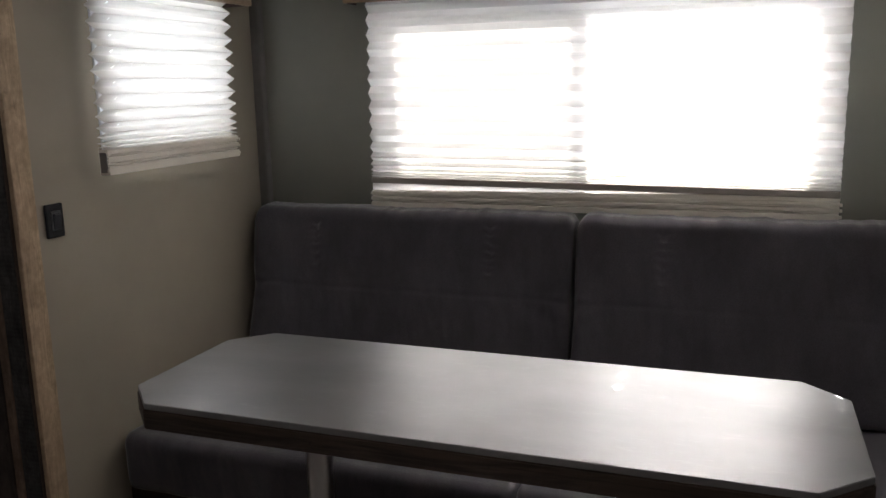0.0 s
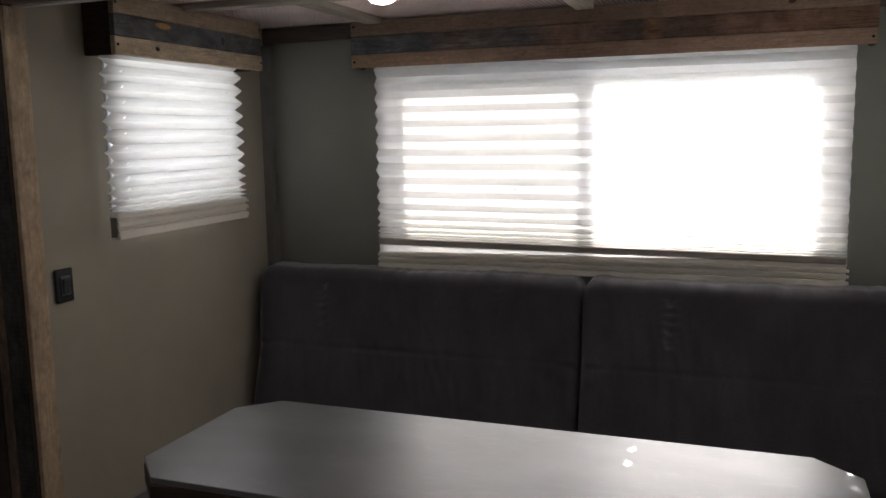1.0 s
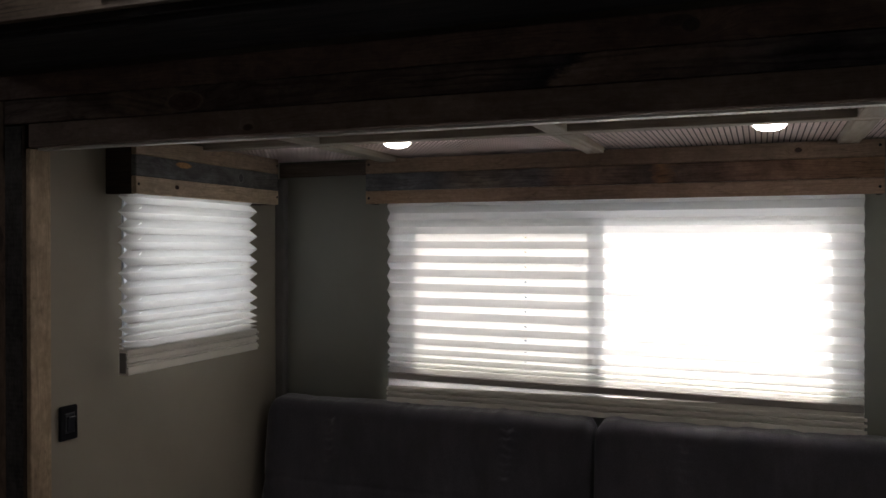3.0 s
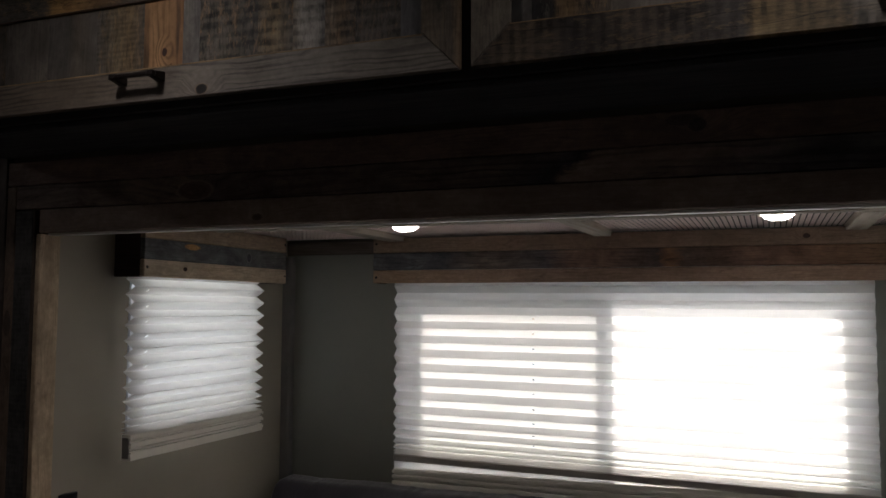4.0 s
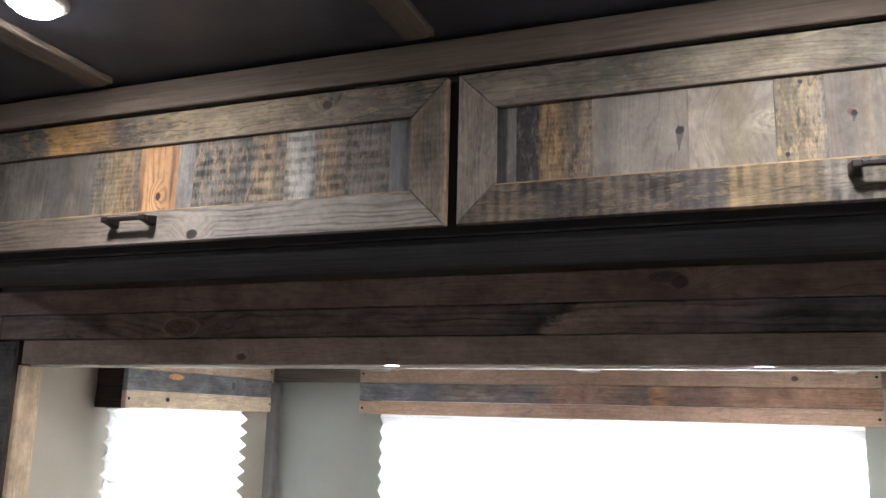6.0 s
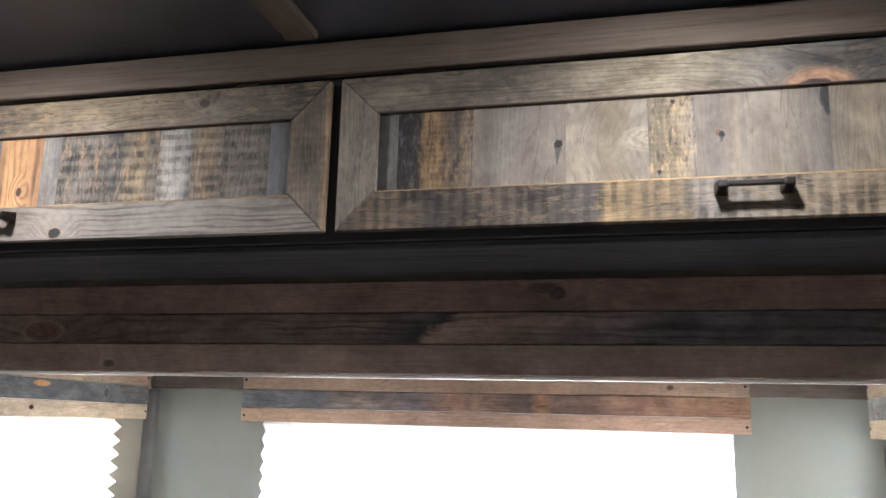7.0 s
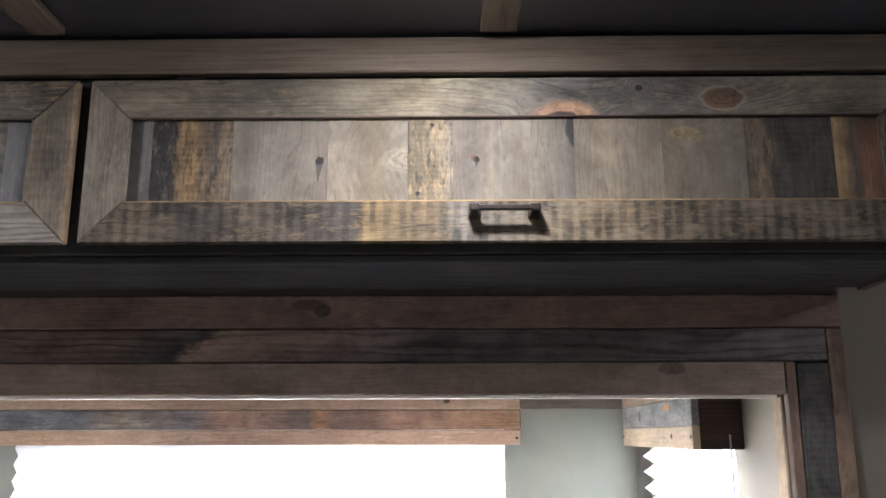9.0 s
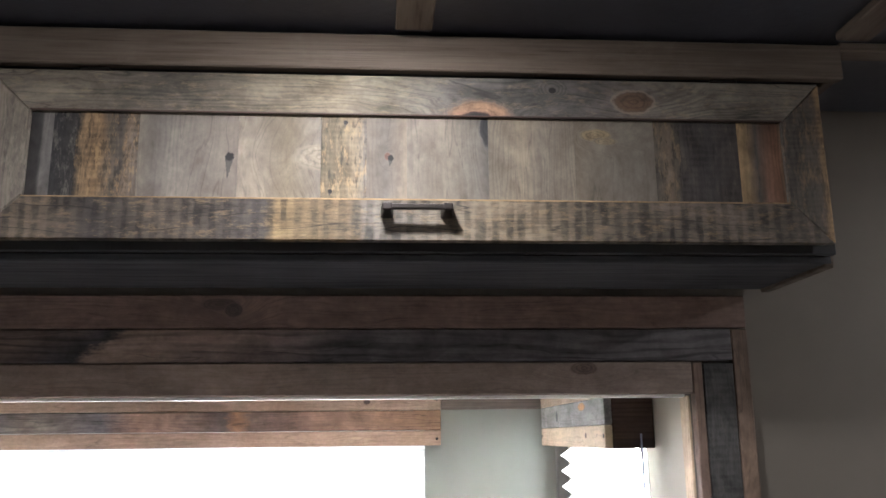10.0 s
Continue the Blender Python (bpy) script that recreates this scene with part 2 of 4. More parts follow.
        inner = mixed(t, 1.0, inner, ramp(t, turns.outputs[0], [(0.0, grey(1.0)), (1.0, grey(0.72))]), "MULTIPLY")
        c = mixed(t, ramp(t, math_node(t, "DIVIDE", d, 4.0), [(0.22, grey(1)), (0.29, grey(0.9)), (0.335, grey(0))]), c, inner)
    def calc(op, a, k):
        n = t.nodes.new("ShaderNodeMath")
        n.operation = op
        for i, v in enumerate((a, k)):
            if isinstance(v, (int, float)):
                n.inputs[i].default_value = v
            else:
                t.links.new(v, n.inputs[i])
        return n.outputs[0]

    # nail holes: a ragged pit and a split running from it along the board
    for nx, nz, size, tail in nails:
        rag = calc("MULTIPLY", calc("SUBTRACT", noise_node(t, mapped(t, q, (0, 0, 0), (260, 260, 260)), 1.0, 3, 0.6), 0.5), 1.6)
        along, over = calc("DIVIDE", calc("SUBTRACT", sep.outputs[0], nx), tail), calc("DIVIDE", calc("SUBTRACT", sep.outputs[2], nz), size)
        split = calc("ADD", calc("ADD", calc("ABSOLUTE", calc("ADD", over, calc("MULTIPLY", along, 0.35)), 0.0), along), calc("MULTIPLY", rag, 0.3))
        split = calc("MULTIPLY", calc("LESS_THAN", split, 0.95), calc("GREATER_THAN", along, 0.0))
        c = mixed(t, calc("MULTIPLY", split, 0.75), c, tone(46, 44, 46))
        pit = calc("ADD", calc("ADD", calc("POWER", calc("ABSOLUTE", over, 0.0), 2.0), calc("POWER", calc("ABSOLUTE", calc("MULTIPLY", along, 0.9 * tail / size), 0.0), 2.0)), rag)
        c = mixed(t, ramp(t, pit, [(0.55, grey(1)), (0.95, grey(0))]), c, tone(20, 16, 15))
    t.links.new(c, b.inputs["Base Color"])
    t.links.new(ramp(t, broad, [(0.3, grey(0.82)), (0.7, grey(0.58))]), b.inputs["Roughness"])
    b.inputs["Specular IOR Level"].default_value = 0.4
    bump(t, b, height, 0.38, 0.0014)
    return m


def plain(name, colour, rough=0.5, metal=0.0, var=0.12, scale=14.0, bump_scale=0.0, bump_amount=0.15, spec=0.5):
    m, t, b = mat_base(name)
    n = noise_node(t, coords(t), scale, 6, 0.6)
    c = ramp(t, n, [(0.3, tuple(max(0, v * (1 - var)) for v in colour)), (0.7, tuple(min(1, v * (1 + var)) for v in colour))])
    t.links.new(c, b.inputs["Base Color"])
    b.inputs["Roughness"].default_value, b.inputs["Metallic"].default_value = rough, metal
    b.inputs["Specular IOR Level"].default_value = spec
    if bump_scale:
        bump(t, b, noise_node(t, coords(t), bump_scale, 4, 0.6), bump_amount, 0.002)
    return m


W_CROWN = wood("wood_crown", (0.140, 0.108, 0.084), (0.092, 0.070, 0.053), (0.180, 0.145, 0.115), mottle=0.4, ring=0.2)
W_END = wood("wood_dark_brown", (0.060, 0.036, 0.028), (0.030, 0.019, 0.016), (0.085, 0.052, 0.04), mottle=0.4)
W_APRON = wood("wood_table_edge", (0.085, 0.060, 0.046), (0.045, 0.032, 0.026), (0.12, 0.088, 0.066), mottle=0.2, ring=0.12, rough=0.5)

# Darker copy of the side wallboard, the back wall's shade put into its colour.
WALL_SHADED = plain("wall_board_shaded", (0.205, 0.202, 0.170), 0.62, var=0.05, scale=5.0, bump_scale=160.0, bump_amount=0.08, spec=0.3)
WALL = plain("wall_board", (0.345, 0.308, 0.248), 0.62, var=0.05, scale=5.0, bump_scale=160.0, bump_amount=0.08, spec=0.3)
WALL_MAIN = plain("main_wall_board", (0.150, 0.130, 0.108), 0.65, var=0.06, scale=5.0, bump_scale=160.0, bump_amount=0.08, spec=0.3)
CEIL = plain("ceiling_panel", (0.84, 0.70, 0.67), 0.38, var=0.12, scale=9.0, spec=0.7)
# Dark sheet colour puts the shade between the embossed ceiling studs.
CEIL_GAP_SHADE = plain("ceiling_gap_shade", (0.06, 0.042, 0.038), 0.7, var=0.2, scale=20.0)
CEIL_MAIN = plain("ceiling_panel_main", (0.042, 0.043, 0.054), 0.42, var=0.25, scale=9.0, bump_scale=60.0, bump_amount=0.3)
BATTEN = wood("batten_paint", (0.42, 0.37, 0.31), (0.33, 0.28, 0.23), (0.48, 0.43, 0.37), mottle=0.2)
FLOOR = wood("floor_vinyl", (0.50, 0.46, 0.42), (0.38, 0.34, 0.30), (0.58, 0.54, 0.50), rough=0.5)
WALL_BOUNCE = plain("bounce_wall_board", (0.68, 0.66, 0.63), 0.65, var=0.05, scale=5.0)
SHADOW_TRIM = plain("corner_trim_shade", (0.16, 0.15, 0.14), 0.6)
BRONZE = plain("dark_bronze", (0.030, 0.024, 0.022), 0.38, metal=0.7, var=0.3, scale=60)
BLACK = plain("black_plastic", (0.012, 0.012, 0.014), 0.5, var=0.2, scale=60, spec=0.2)
RAIL = plain("rail_cream", (0.78, 0.74, 0.66), 0.45, var=0.04)
FRAME_W = plain("window_frame_plastic", (0.82, 0.83, 0.85), 0.5, var=0.08)
FRAME_W.node_tree.nodes["Principled BSDF"].inputs["Transmission Weight"].default_value = 0.6
FRAME_W.node_tree.nodes["Principled BSDF"].inputs["Roughness"].default_value = 0.9
STEEL = plain("brushed_steel", (0.55, 0.55, 0.56), 0.28, metal=1.0, var=0.06)
GROUND = plain("gravel", (0.28, 0.26, 0.23), 0.9, var=0.25, scale=6)
# Darker than the cream rail: its backlit shade is put into the colour.
RAIL_BACKLIT = plain("rail_backlit", (0.34, 0.31, 0.28), 0.5, var=0.06)
CAP = plain("cap_grey", (0.16, 0.15, 0.14), 0.5)
WHITE = plain("white_plastic", (0.75, 0.73, 0.70), 0.4, var=0.03)


def fabric_material():
    m, t, b = mat_base("upholstery")
    weave = noise_node(t, coords(t, (1, 1, 1)), 420, 3, 0.6)
    rub = noise_node(t, coords(t, (7, 7, 3)), 1.0, 5, 0.65)
    c = ramp(t, rub, [(0.3, (0.060, 0.056, 0.066)), (0.72, (0.108, 0.100, 0.117))])
    c = mixed(t, ramp(t, weave, [(0.35, grey(0.35)), (0.6, grey(0))]), c, (0.026, 0.024, 0.026))
    t.links.new(c, b.inputs["Base Color"])
    b.inputs["Roughness"].default_value = 0.75
    b.inputs["Sheen Weight"].default_value, b.inputs["Sheen Roughness"].default_value = 0.6, 0.4
    b.inputs["Specular IOR Level"].default_value = 0.3
    h = math_node(t, "ADD", math_node(t, "MULTIPLY", weave, 0.25), math_node(t, "MULTIPLY", rub, 0.7))
    bump(t, b, h, 0.5, 0.004)
    return m


def laminate_material():
    m, t, b = mat_base("table_laminate")
    cloud = noise_node(t, coords(t, (5, 9, 5)), 1.0, 3, 0.5, 0.0)
    c = ramp(t, cloud, [(0.32, (0.33, 0.336, 0.347)), (0.75, (0.40, 0.407, 0.418))])
    rub = noise_node(t, coords(t, (22, 60, 22)), 1.0, 6, 0.7, 0.4)
    c = mixed(t, ramp(t, rub, [(0.56, grey(0)), (0.72, grey(0.30))]), c, (0.50, 0.505, 0.51))
    t.links.new(c, b.inputs["Base Color"])
    smear = noise_node(t, coords(t, (6, 14, 6)), 1.0, 2, 0.5, 0.0)
    t.links.new(ramp(t, smear, [(0.30, grey(0.32)), (0.72, grey(0.40))]), b.inputs["Roughness"])
    b.inputs["Specular IOR Level"].default_value, b.inputs["Metallic"].default_value = 0.9, 0.76
    return m


def blind_material(name, tint, through):
    m = bpy.data.materials.new(name)
    m.use_nodes = True
    t = m.node_tree
    t.nodes.remove(t.nodes["Principled BSDF"])
    n = noise_node(t, coords(t, (5, 5, 60)), 1.0, 6, 0.65, 0.6)
    c = ramp(t, n, [(0.3, tuple(0.88 * v for v in tint)), (0.7, tint)])
    d, tr, mx = (t.nodes.new(k) for k in ("ShaderNodeBsdfDiffuse", "ShaderNodeBsdfTranslucent", "ShaderNodeMixShader"))
    t.links.new(c, d.inputs[0])
    t.links.new(c, tr.inputs[0])
    mx.inputs[0].default_value = 0.5
    t.links.new(d.outputs[0], mx.inputs[1])
    t.links.new(tr.outputs[0], mx.inputs[2])
    # part of the light goes straight through the thin cloth
    rf, sheer = t.nodes.new("ShaderNodeBsdfTransparent"), t.nodes.new("ShaderNodeMixShader")
    sheer.inputs[0].default_value = through
    t.links.new(mx.outputs[0], sheer.inputs[1])
    t.links.new(rf.outputs[0], sheer.inputs[2])
    t.links.new(sheer.outputs[0], t.nodes["Material Output"].inputs[0])
    return m


def glow(name, colour, strength):
    m, t, b = mat_base(name)
    b.inputs["Base Color"].default_value = (0.8, 0.8, 0.8, 1)
    b.inputs["Emission Color"].default_value = (*colour, 1)
    b.inputs["Emission Strength"].default_value = strength
    return m


def glass_material():
    m, t, b = mat_base("window_glass")
    b.inputs["Transmission Weight"].default_value = 1.0
    b.inputs["Roughness"].default_value = 0.0
    b.inputs["Base Color"].default_value = (0.95, 0.97, 0.97, 1)
    return m


def screen_material():
    m = bpy.data.materials.new("insect_mesh")
    m.use_nodes = True
    t = m.node_tree
    t.nodes.remove(t.nodes["Principled BSDF"])
    d, tr, mx = (t.nodes.new(k) for k in ("ShaderNodeBsdfDiffuse", "ShaderNodeBsdfTransparent", "ShaderNodeMixShader"))
    d.inputs[0].default_value = (0.10, 0.10, 0.10, 1)
    mx.inputs[0].default_value = 0.36
    t.links.new(tr.outputs[0], mx.inputs[1])
    t.links.new(d.outputs[0], mx.inputs[2])
    t.links.new(mx.outputs[0], t.nodes["Material Output"].inputs[0])
    return m


SCREEN = screen_material()
FABRIC, LAMINATE = fabric_material(), laminate_material()
BLIND = blind_material("blind_fabric", (0.80, 0.772, 0.735), 0.006)
BLIND_SIDE = blind_material("blind_fabric_dense", (0.80, 0.772, 0.735), 0.015)
LENS, LENS_RECESS, GLASS = glow("led_lens", (1.0, 0.93, 0.86), 13.0), glow("led_lens_bright", (1.0, 0.93, 0.86), 10.0), glass_material()


# ---- mesh helpers ----
def mesh_object(name, bm, material):
    me = bpy.data.meshes.new(name)
    bm.normal_update()
    bm.to_mesh(me)
    bm.free()
    me.materials.append(material)
    return new(name, me)


def part(name, bm, material, parent, label=""):
    ob = mesh_object(name, bm, material)
    ob.parent = parent
    return tagged(ob, label)


def thing(name, place, label, category, group=""):
    ob = new(name)
    ob.location = place
    ob.empty_display_size = 0.05
    return tagged(ob, label, category, group)


def box(x0, x1, y0, y1, z0, z1, bevel=0.0, seg=1, bm=None):
    one = bmesh.new()
    vs = [one.verts.new((x, y, z)) for x in (x0, x1) for y in (y0, y1) for z in (z0, z1)]
    for f in ((0, 1, 3, 2), (4, 6, 7, 5), (0, 4, 5, 1), (2, 3, 7, 6), (0, 2, 6, 4), (1, 5, 7, 3)):
        one.faces.new([vs[k] for k in f])
    bmesh.ops.recalc_face_normals(one, faces=one.faces)
    if bevel:
        bmesh.ops.bevel(one, geom=list(one.edges), offset=bevel, segments=seg, affect="EDGES", profile=0.5)
    if bm is None:
        return one
    tmp = bpy.data.meshes.new("tmp")
    one.to_mesh(tmp)
    one.free()
    bm.from_mesh(tmp)
    bpy.data.meshes.remove(tmp)
    return bm


def smooth(ob):
    for p in ob.data.polygons:
        p.use_smooth = True
    return ob


def rod(r, z0, z1, n=20, bm=None, r2=None, bevel=0.0):
    bm = bm or bmesh.new()
    r2 = r if r2 is None else r2
    a = [bm.verts.new((r * math.cos(2 * math.pi * k / n), r * math.sin(2 * math.pi * k / n), z0)) for k in range(n)]
    b = [bm.verts.new((r2 * math.cos(2 * math.pi * k / n), r2 * math.sin(2 * math.pi * k / n), z1)) for k in range(n)]
    for k in range(n):
        bm.faces.new((a[k], a[(k + 1) % n], b[(k + 1) % n], b[k]))
    bm.faces.new(a[::-1])
    bm.faces.new(b)
    return bm


def lathe(profile, n=28):
    bm = bmesh.new()
    rings = [[bm.verts.new((r * math.cos(2 * math.pi * k / n), r * math.sin(2 * math.pi * k / n), z)) for k in range(n)] for r, z in profile]
    for a, b in zip(rings, rings[1:]):
        for k in range(n):
            bm.faces.new((a[k], a[(k + 1) % n], b[(k + 1) % n], b[k]))
    bm.faces.new(rings[0][::-1])
    bm.faces.new(rings[-1])
    bmesh.ops.recalc_face_normals(bm, faces=bm.faces)
    return bm


TURN = {"x": Matrix(), "z": Matrix.Rotation(radians(90), 4, "Y"), "y": Matrix.Rotation(radians(90), 4, "Z")}


def board(name, centre, length, width, thick, axis, material, parent, label="", mitre=0, bevel=0.0016):
    """A plank with its length along local x, width along local z. mitre 1 or -1: ends cut at 45 degrees, longer on that side."""
    bm = bmesh.new()
    vs = []
    for sx in (-1, 1):
        for y in (-thick / 2, thick / 2):
            for sz in (-1, 1):
                cut = width if mitre and sz != mitre else 0.0
                vs.append(bm.verts.new((sx * (length / 2 - cut) + random.uniform(-3e-4, 3e-4), y + random.uniform(-3e-4, 3e-4), sz * width / 2 + random.uniform(-3e-4, 3e-4))))
    for f in ((0, 1, 3, 2), (4, 6, 7, 5), (0, 4, 5, 1), (2, 3, 7, 6), (0, 2, 6, 4), (1, 5, 7, 3)):
        bm.faces.new([vs[k] for k in f])
    bmesh.ops.recalc_face_normals(bm, faces=bm.faces)
    if bevel:
        bmesh.ops.bevel(bm, geom=list(bm.edges), offset=bevel, segments=1, affect="EDGES")
    ob = mesh_object(name, bm, material)
    base = parent.location if parent else Vector()
    if parent:
        ob.parent = parent
    ob.matrix_basis = Matrix.Translation(Vector(centre) - base) @ TURN[axis]
    return tagged(ob, label)


def panel_wall(name, normal_axis, face, back, a0, a1, z0, z1, holes, material, label):
    """A wall with thickness. normal_axis 'x' or 'y'; the visible face at 'face', the other at 'back'; holes as (a0, a1, z0, z1)."""
    bm = bmesh.new()
    avals = sorted({a0, a1, *(v for h in holes for v in h[:2])})
    zvals = sorted({z0, z1, *(v for h in holes for v in h[2:])})
    lo, hi = min(face, back), max(face, back)
    solid = {}
    for i in range(len(avals) - 1):
        for j in range(len(zvals) - 1):
            ca, cz = (avals[i] + avals[i + 1]) / 2, (zvals[j] + zvals[j + 1]) / 2
            solid[i, j] = not any(h[0] < ca < h[1] and h[2] < cz < h[3] for h in holes)
    verts = {}

    def v(i, j, d):
        if (i, j, d) not in verts:
            a, z = avals[i], zvals[j]
            verts[i, j, d] = bm.verts.new((d, a, z) if normal_axis == "x" else (a, d, z))
        return verts[i, j, d]

    for (i, j), s in solid.items():
        if not s:
            continue
        for d in (lo, hi):
            bm.faces.new((v(i, j, d), v(i + 1, j, d), v(i + 1, j + 1, d), v(i, j + 1, d)))
        for (di, dj), (p, q) in (((-1, 0), ((i, j), (i, j + 1))), ((1, 0), ((i + 1, j), (i + 1, j + 1))), ((0, -1), ((i, j), (i + 1, j))), ((0, 1), ((i, j + 1), (i + 1, j + 1)))):
            if not solid.get((i + di, j + dj), False):
                bm.faces.new((v(*p, lo), v(*q, lo), v(*q, hi), v(*p, hi)))
    bmesh.ops.recalc_face_normals(bm, faces=bm.faces)
    ob = mesh_object(name, bm, material)
    return tagged(ob, label, "wall", kind="structure")


def slab(name, x0, x1, y0, y1, z0, z1, material, label, category):
    return tagged(mesh_object(name, box(x0, x1, y0, y1, z0, z1), material), label, category, kind="structure")


# ---- the shell: slide-out recess and main cabin ----
WX, BY, OX, FY = 0.97, 2.16, 0.953, 1.225      # side walls, back wall, opening half width, front face of the opening
SC, MC, HB = 1.612, 2.005, 1.555               # recess ceiling, main ceiling, header underside
slab("ground", -60, 60, -60, 60, -0.9, -0.8, GROUND, "pale gravel ground outside the caravan", "ground")
slab("floor", -2.65, 2.65, -1.2, FY + 0.036, -0.05, 0.0, FLOOR, "pale wood-look vinyl floor", "floor")
slab("floor_recess", -1.02, 1.02, FY + 0.037, BY + 0.05, -0.05, 0.0, FLOOR, "pale wood-look vinyl floor in the recess", "floor")
panel_wall("wall_back", "y", BY, BY + 0.05, -1.03, 1.03, 0.0, 1.70, [(-0.578, 0.598, 0.935, 1.488)], WALL_SHADED, "grey-green smooth wallboard behind the sofa with a wide window, shade put into its colour")
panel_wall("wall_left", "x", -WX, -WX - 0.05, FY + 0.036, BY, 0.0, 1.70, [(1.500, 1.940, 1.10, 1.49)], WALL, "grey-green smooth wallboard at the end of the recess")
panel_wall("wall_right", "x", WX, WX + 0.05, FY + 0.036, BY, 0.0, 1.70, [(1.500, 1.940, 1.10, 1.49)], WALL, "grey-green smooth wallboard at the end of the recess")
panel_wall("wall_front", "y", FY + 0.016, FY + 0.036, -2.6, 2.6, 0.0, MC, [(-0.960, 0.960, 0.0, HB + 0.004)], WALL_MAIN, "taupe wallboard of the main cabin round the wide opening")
# Unseen walls added to close the cabin, kept pale to bounce fill light.
panel_wall("wall_behind", "y", -1.15, -1.20, -2.6, 2.6, 0.0, MC, [], WALL_BOUNCE, "plain unseen closing wall across the aisle, pale to bounce light")
panel_wall("wall_end", "x", -2.6, -2.65, -1.15, FY, 0.0, MC, [], WALL_BOUNCE, "plain unseen closing wall at the end of the cabin, pale to bounce light")
panel_wall("wall_end", "x", 2.6, 2.65, -1.15, FY, 0.0, MC, [], WALL_BOUNCE, "plain unseen closing wall at the end of the cabin, pale to bounce light")


def bumpy_sheet(name, x0, x1, y0, y1, z, pitch, depth, material, gap, top, label):
    """A ceiling sheet embossed with rows of small flat studs, hanging down from z, closed above."""
    nx, ny = int((x1 - x0) / pitch), int((y1 - y0) / (1.7 * pitch))
    xs, ys = np.linspace(x0, x1, nx + 1), np.linspace(y0, y1, ny + 1)
    cx, cy = np.meshgrid((xs[1:] + xs[:-1]) / 2, (ys[1:] + ys[:-1]) / 2, indexing="ij")
    cx, cy, n = cx.ravel(), cy.ravel(), cx.size
    rng = np.random.default_rng(4)
    foot, cap = 0.42 * pitch, 0.33 * pitch
    rings = [(cx + sx * r, cy + sy * 1.5 * r, np.full(n, z - d) - (d > 0) * rng.uniform(0, 0.2 * depth, n)) for r, d in ((foot, -0.0005), (cap, depth)) for sx, sy in ((-1, -1), (1, -1), (1, 1), (-1, 1))]
    studs = np.stack([np.stack(r, 1) for r in rings], 1).reshape(-1, 3)
    k = 8 * np.arange(n)
    faces = [np.stack([k + a, k + b, k + 4 + b, k + 4 + a], 1) for a, b in ((0, 1), (1, 2), (2, 3), (3, 0))] + [np.stack([k + 4, k + 5, k + 6, k + 7], 1)]
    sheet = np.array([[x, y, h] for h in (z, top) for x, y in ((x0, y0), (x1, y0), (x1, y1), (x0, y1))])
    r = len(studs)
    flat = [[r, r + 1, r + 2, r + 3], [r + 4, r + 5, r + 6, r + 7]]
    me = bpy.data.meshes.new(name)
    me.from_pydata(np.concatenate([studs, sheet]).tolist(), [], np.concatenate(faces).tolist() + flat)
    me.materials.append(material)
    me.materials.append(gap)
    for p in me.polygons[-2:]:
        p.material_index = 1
    return tagged(new(name, me), label, "ceiling", kind="structure")


bumpy_sheet("ceiling_recess", -1.03, 1.03, FY + 0.036, BY, SC, 0.0125, 0.0014, CEIL, CEIL_GAP_SHADE, SC + 0.05, "embossed pinkish-grey ceiling of small studs in the recess")
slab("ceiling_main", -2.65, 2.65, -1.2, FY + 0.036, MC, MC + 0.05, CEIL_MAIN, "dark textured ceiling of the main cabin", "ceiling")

# ---- camera-side trims ----
battens = thing("ceiling_battens", (0, 1.7, SC), "pale painted flat wooden battens on the recess ceiling", "battens")
battens["kind"] = "structure"
for x in (-0.58, -0.005, 0.575):
    board("batten", (x, 1.47, SC - 0.009), 0.40, 0.018, 0.046, "y", BATTEN, battens)
    board("batten", (x, 1.935, SC - 0.009), 0.44, 0.018, 0.046, "y", BATTEN, battens)
board("batten", (0.0, 1.69, SC - 0.0085), 1.93, 0.019, 0.036, "x", BATTEN, battens)

main_battens = thing("main_ceiling_battens", (0, 0.9, MC), "dark brown flat wooden battens on the main ceiling", "battens")
main_battens["kind"] = "structure"
for x in (-0.59, -0.025, 0.545, 1.115):
    board("batten", (x, -0.07, MC - 0.006), 2.10, 0.012, 0.046, "y", W_CROWN, main_battens)
for x in (1.86, -1.86):
    board("batten", (x - math.copysign(0.015, x), 1.0215, MC - 0.006), 1.466, 0.012, 0.031, "x", W_CROWN, main_battens)

casing = thing("opening_trim", (0, FY, 1.6), "three-plank barnwood trim round the recess opening", "trim")
casing["kind"] = "structure"
YC = FY + 0.008
head_low = barn([(0, (157, 134, 121)), (0.5, (166, 143, 130)), (1, (157, 137, 125))], span=1.92, rings=0.12, grain=0.6, mottle=0.5, crack=0.2, knots=[(0.80, 0.014, 0.040, 0.018, (116, 96, 85), (139, 116, 105)), (-0.45, -0.010, 0.020, 0.012, (116, 96, 85), (139, 119, 105))])
head_mid = barn([(0, (110, 90, 81)), (0.16, (132, 110, 96)), (0.25, (116, 96, 87)), (0.50, (125, 105, 96)), (0.535, (94, 86, 87)), (0.553, (65, 62, 67)), (0.562, (178, 150, 134)), (0.60, (160, 134, 120)), (0.66, (134, 114, 108)), (0.72, (105, 99, 101)), (1, (99, 94, 96))],
                span=2.04, rings=0.75, ring_scale=0.5, edge=0.045, slant=0.7, crack=0.5, knots=[(-0.585, -0.004, 0.075, 0.034, (110, 83, 72), (157, 132, 119))])
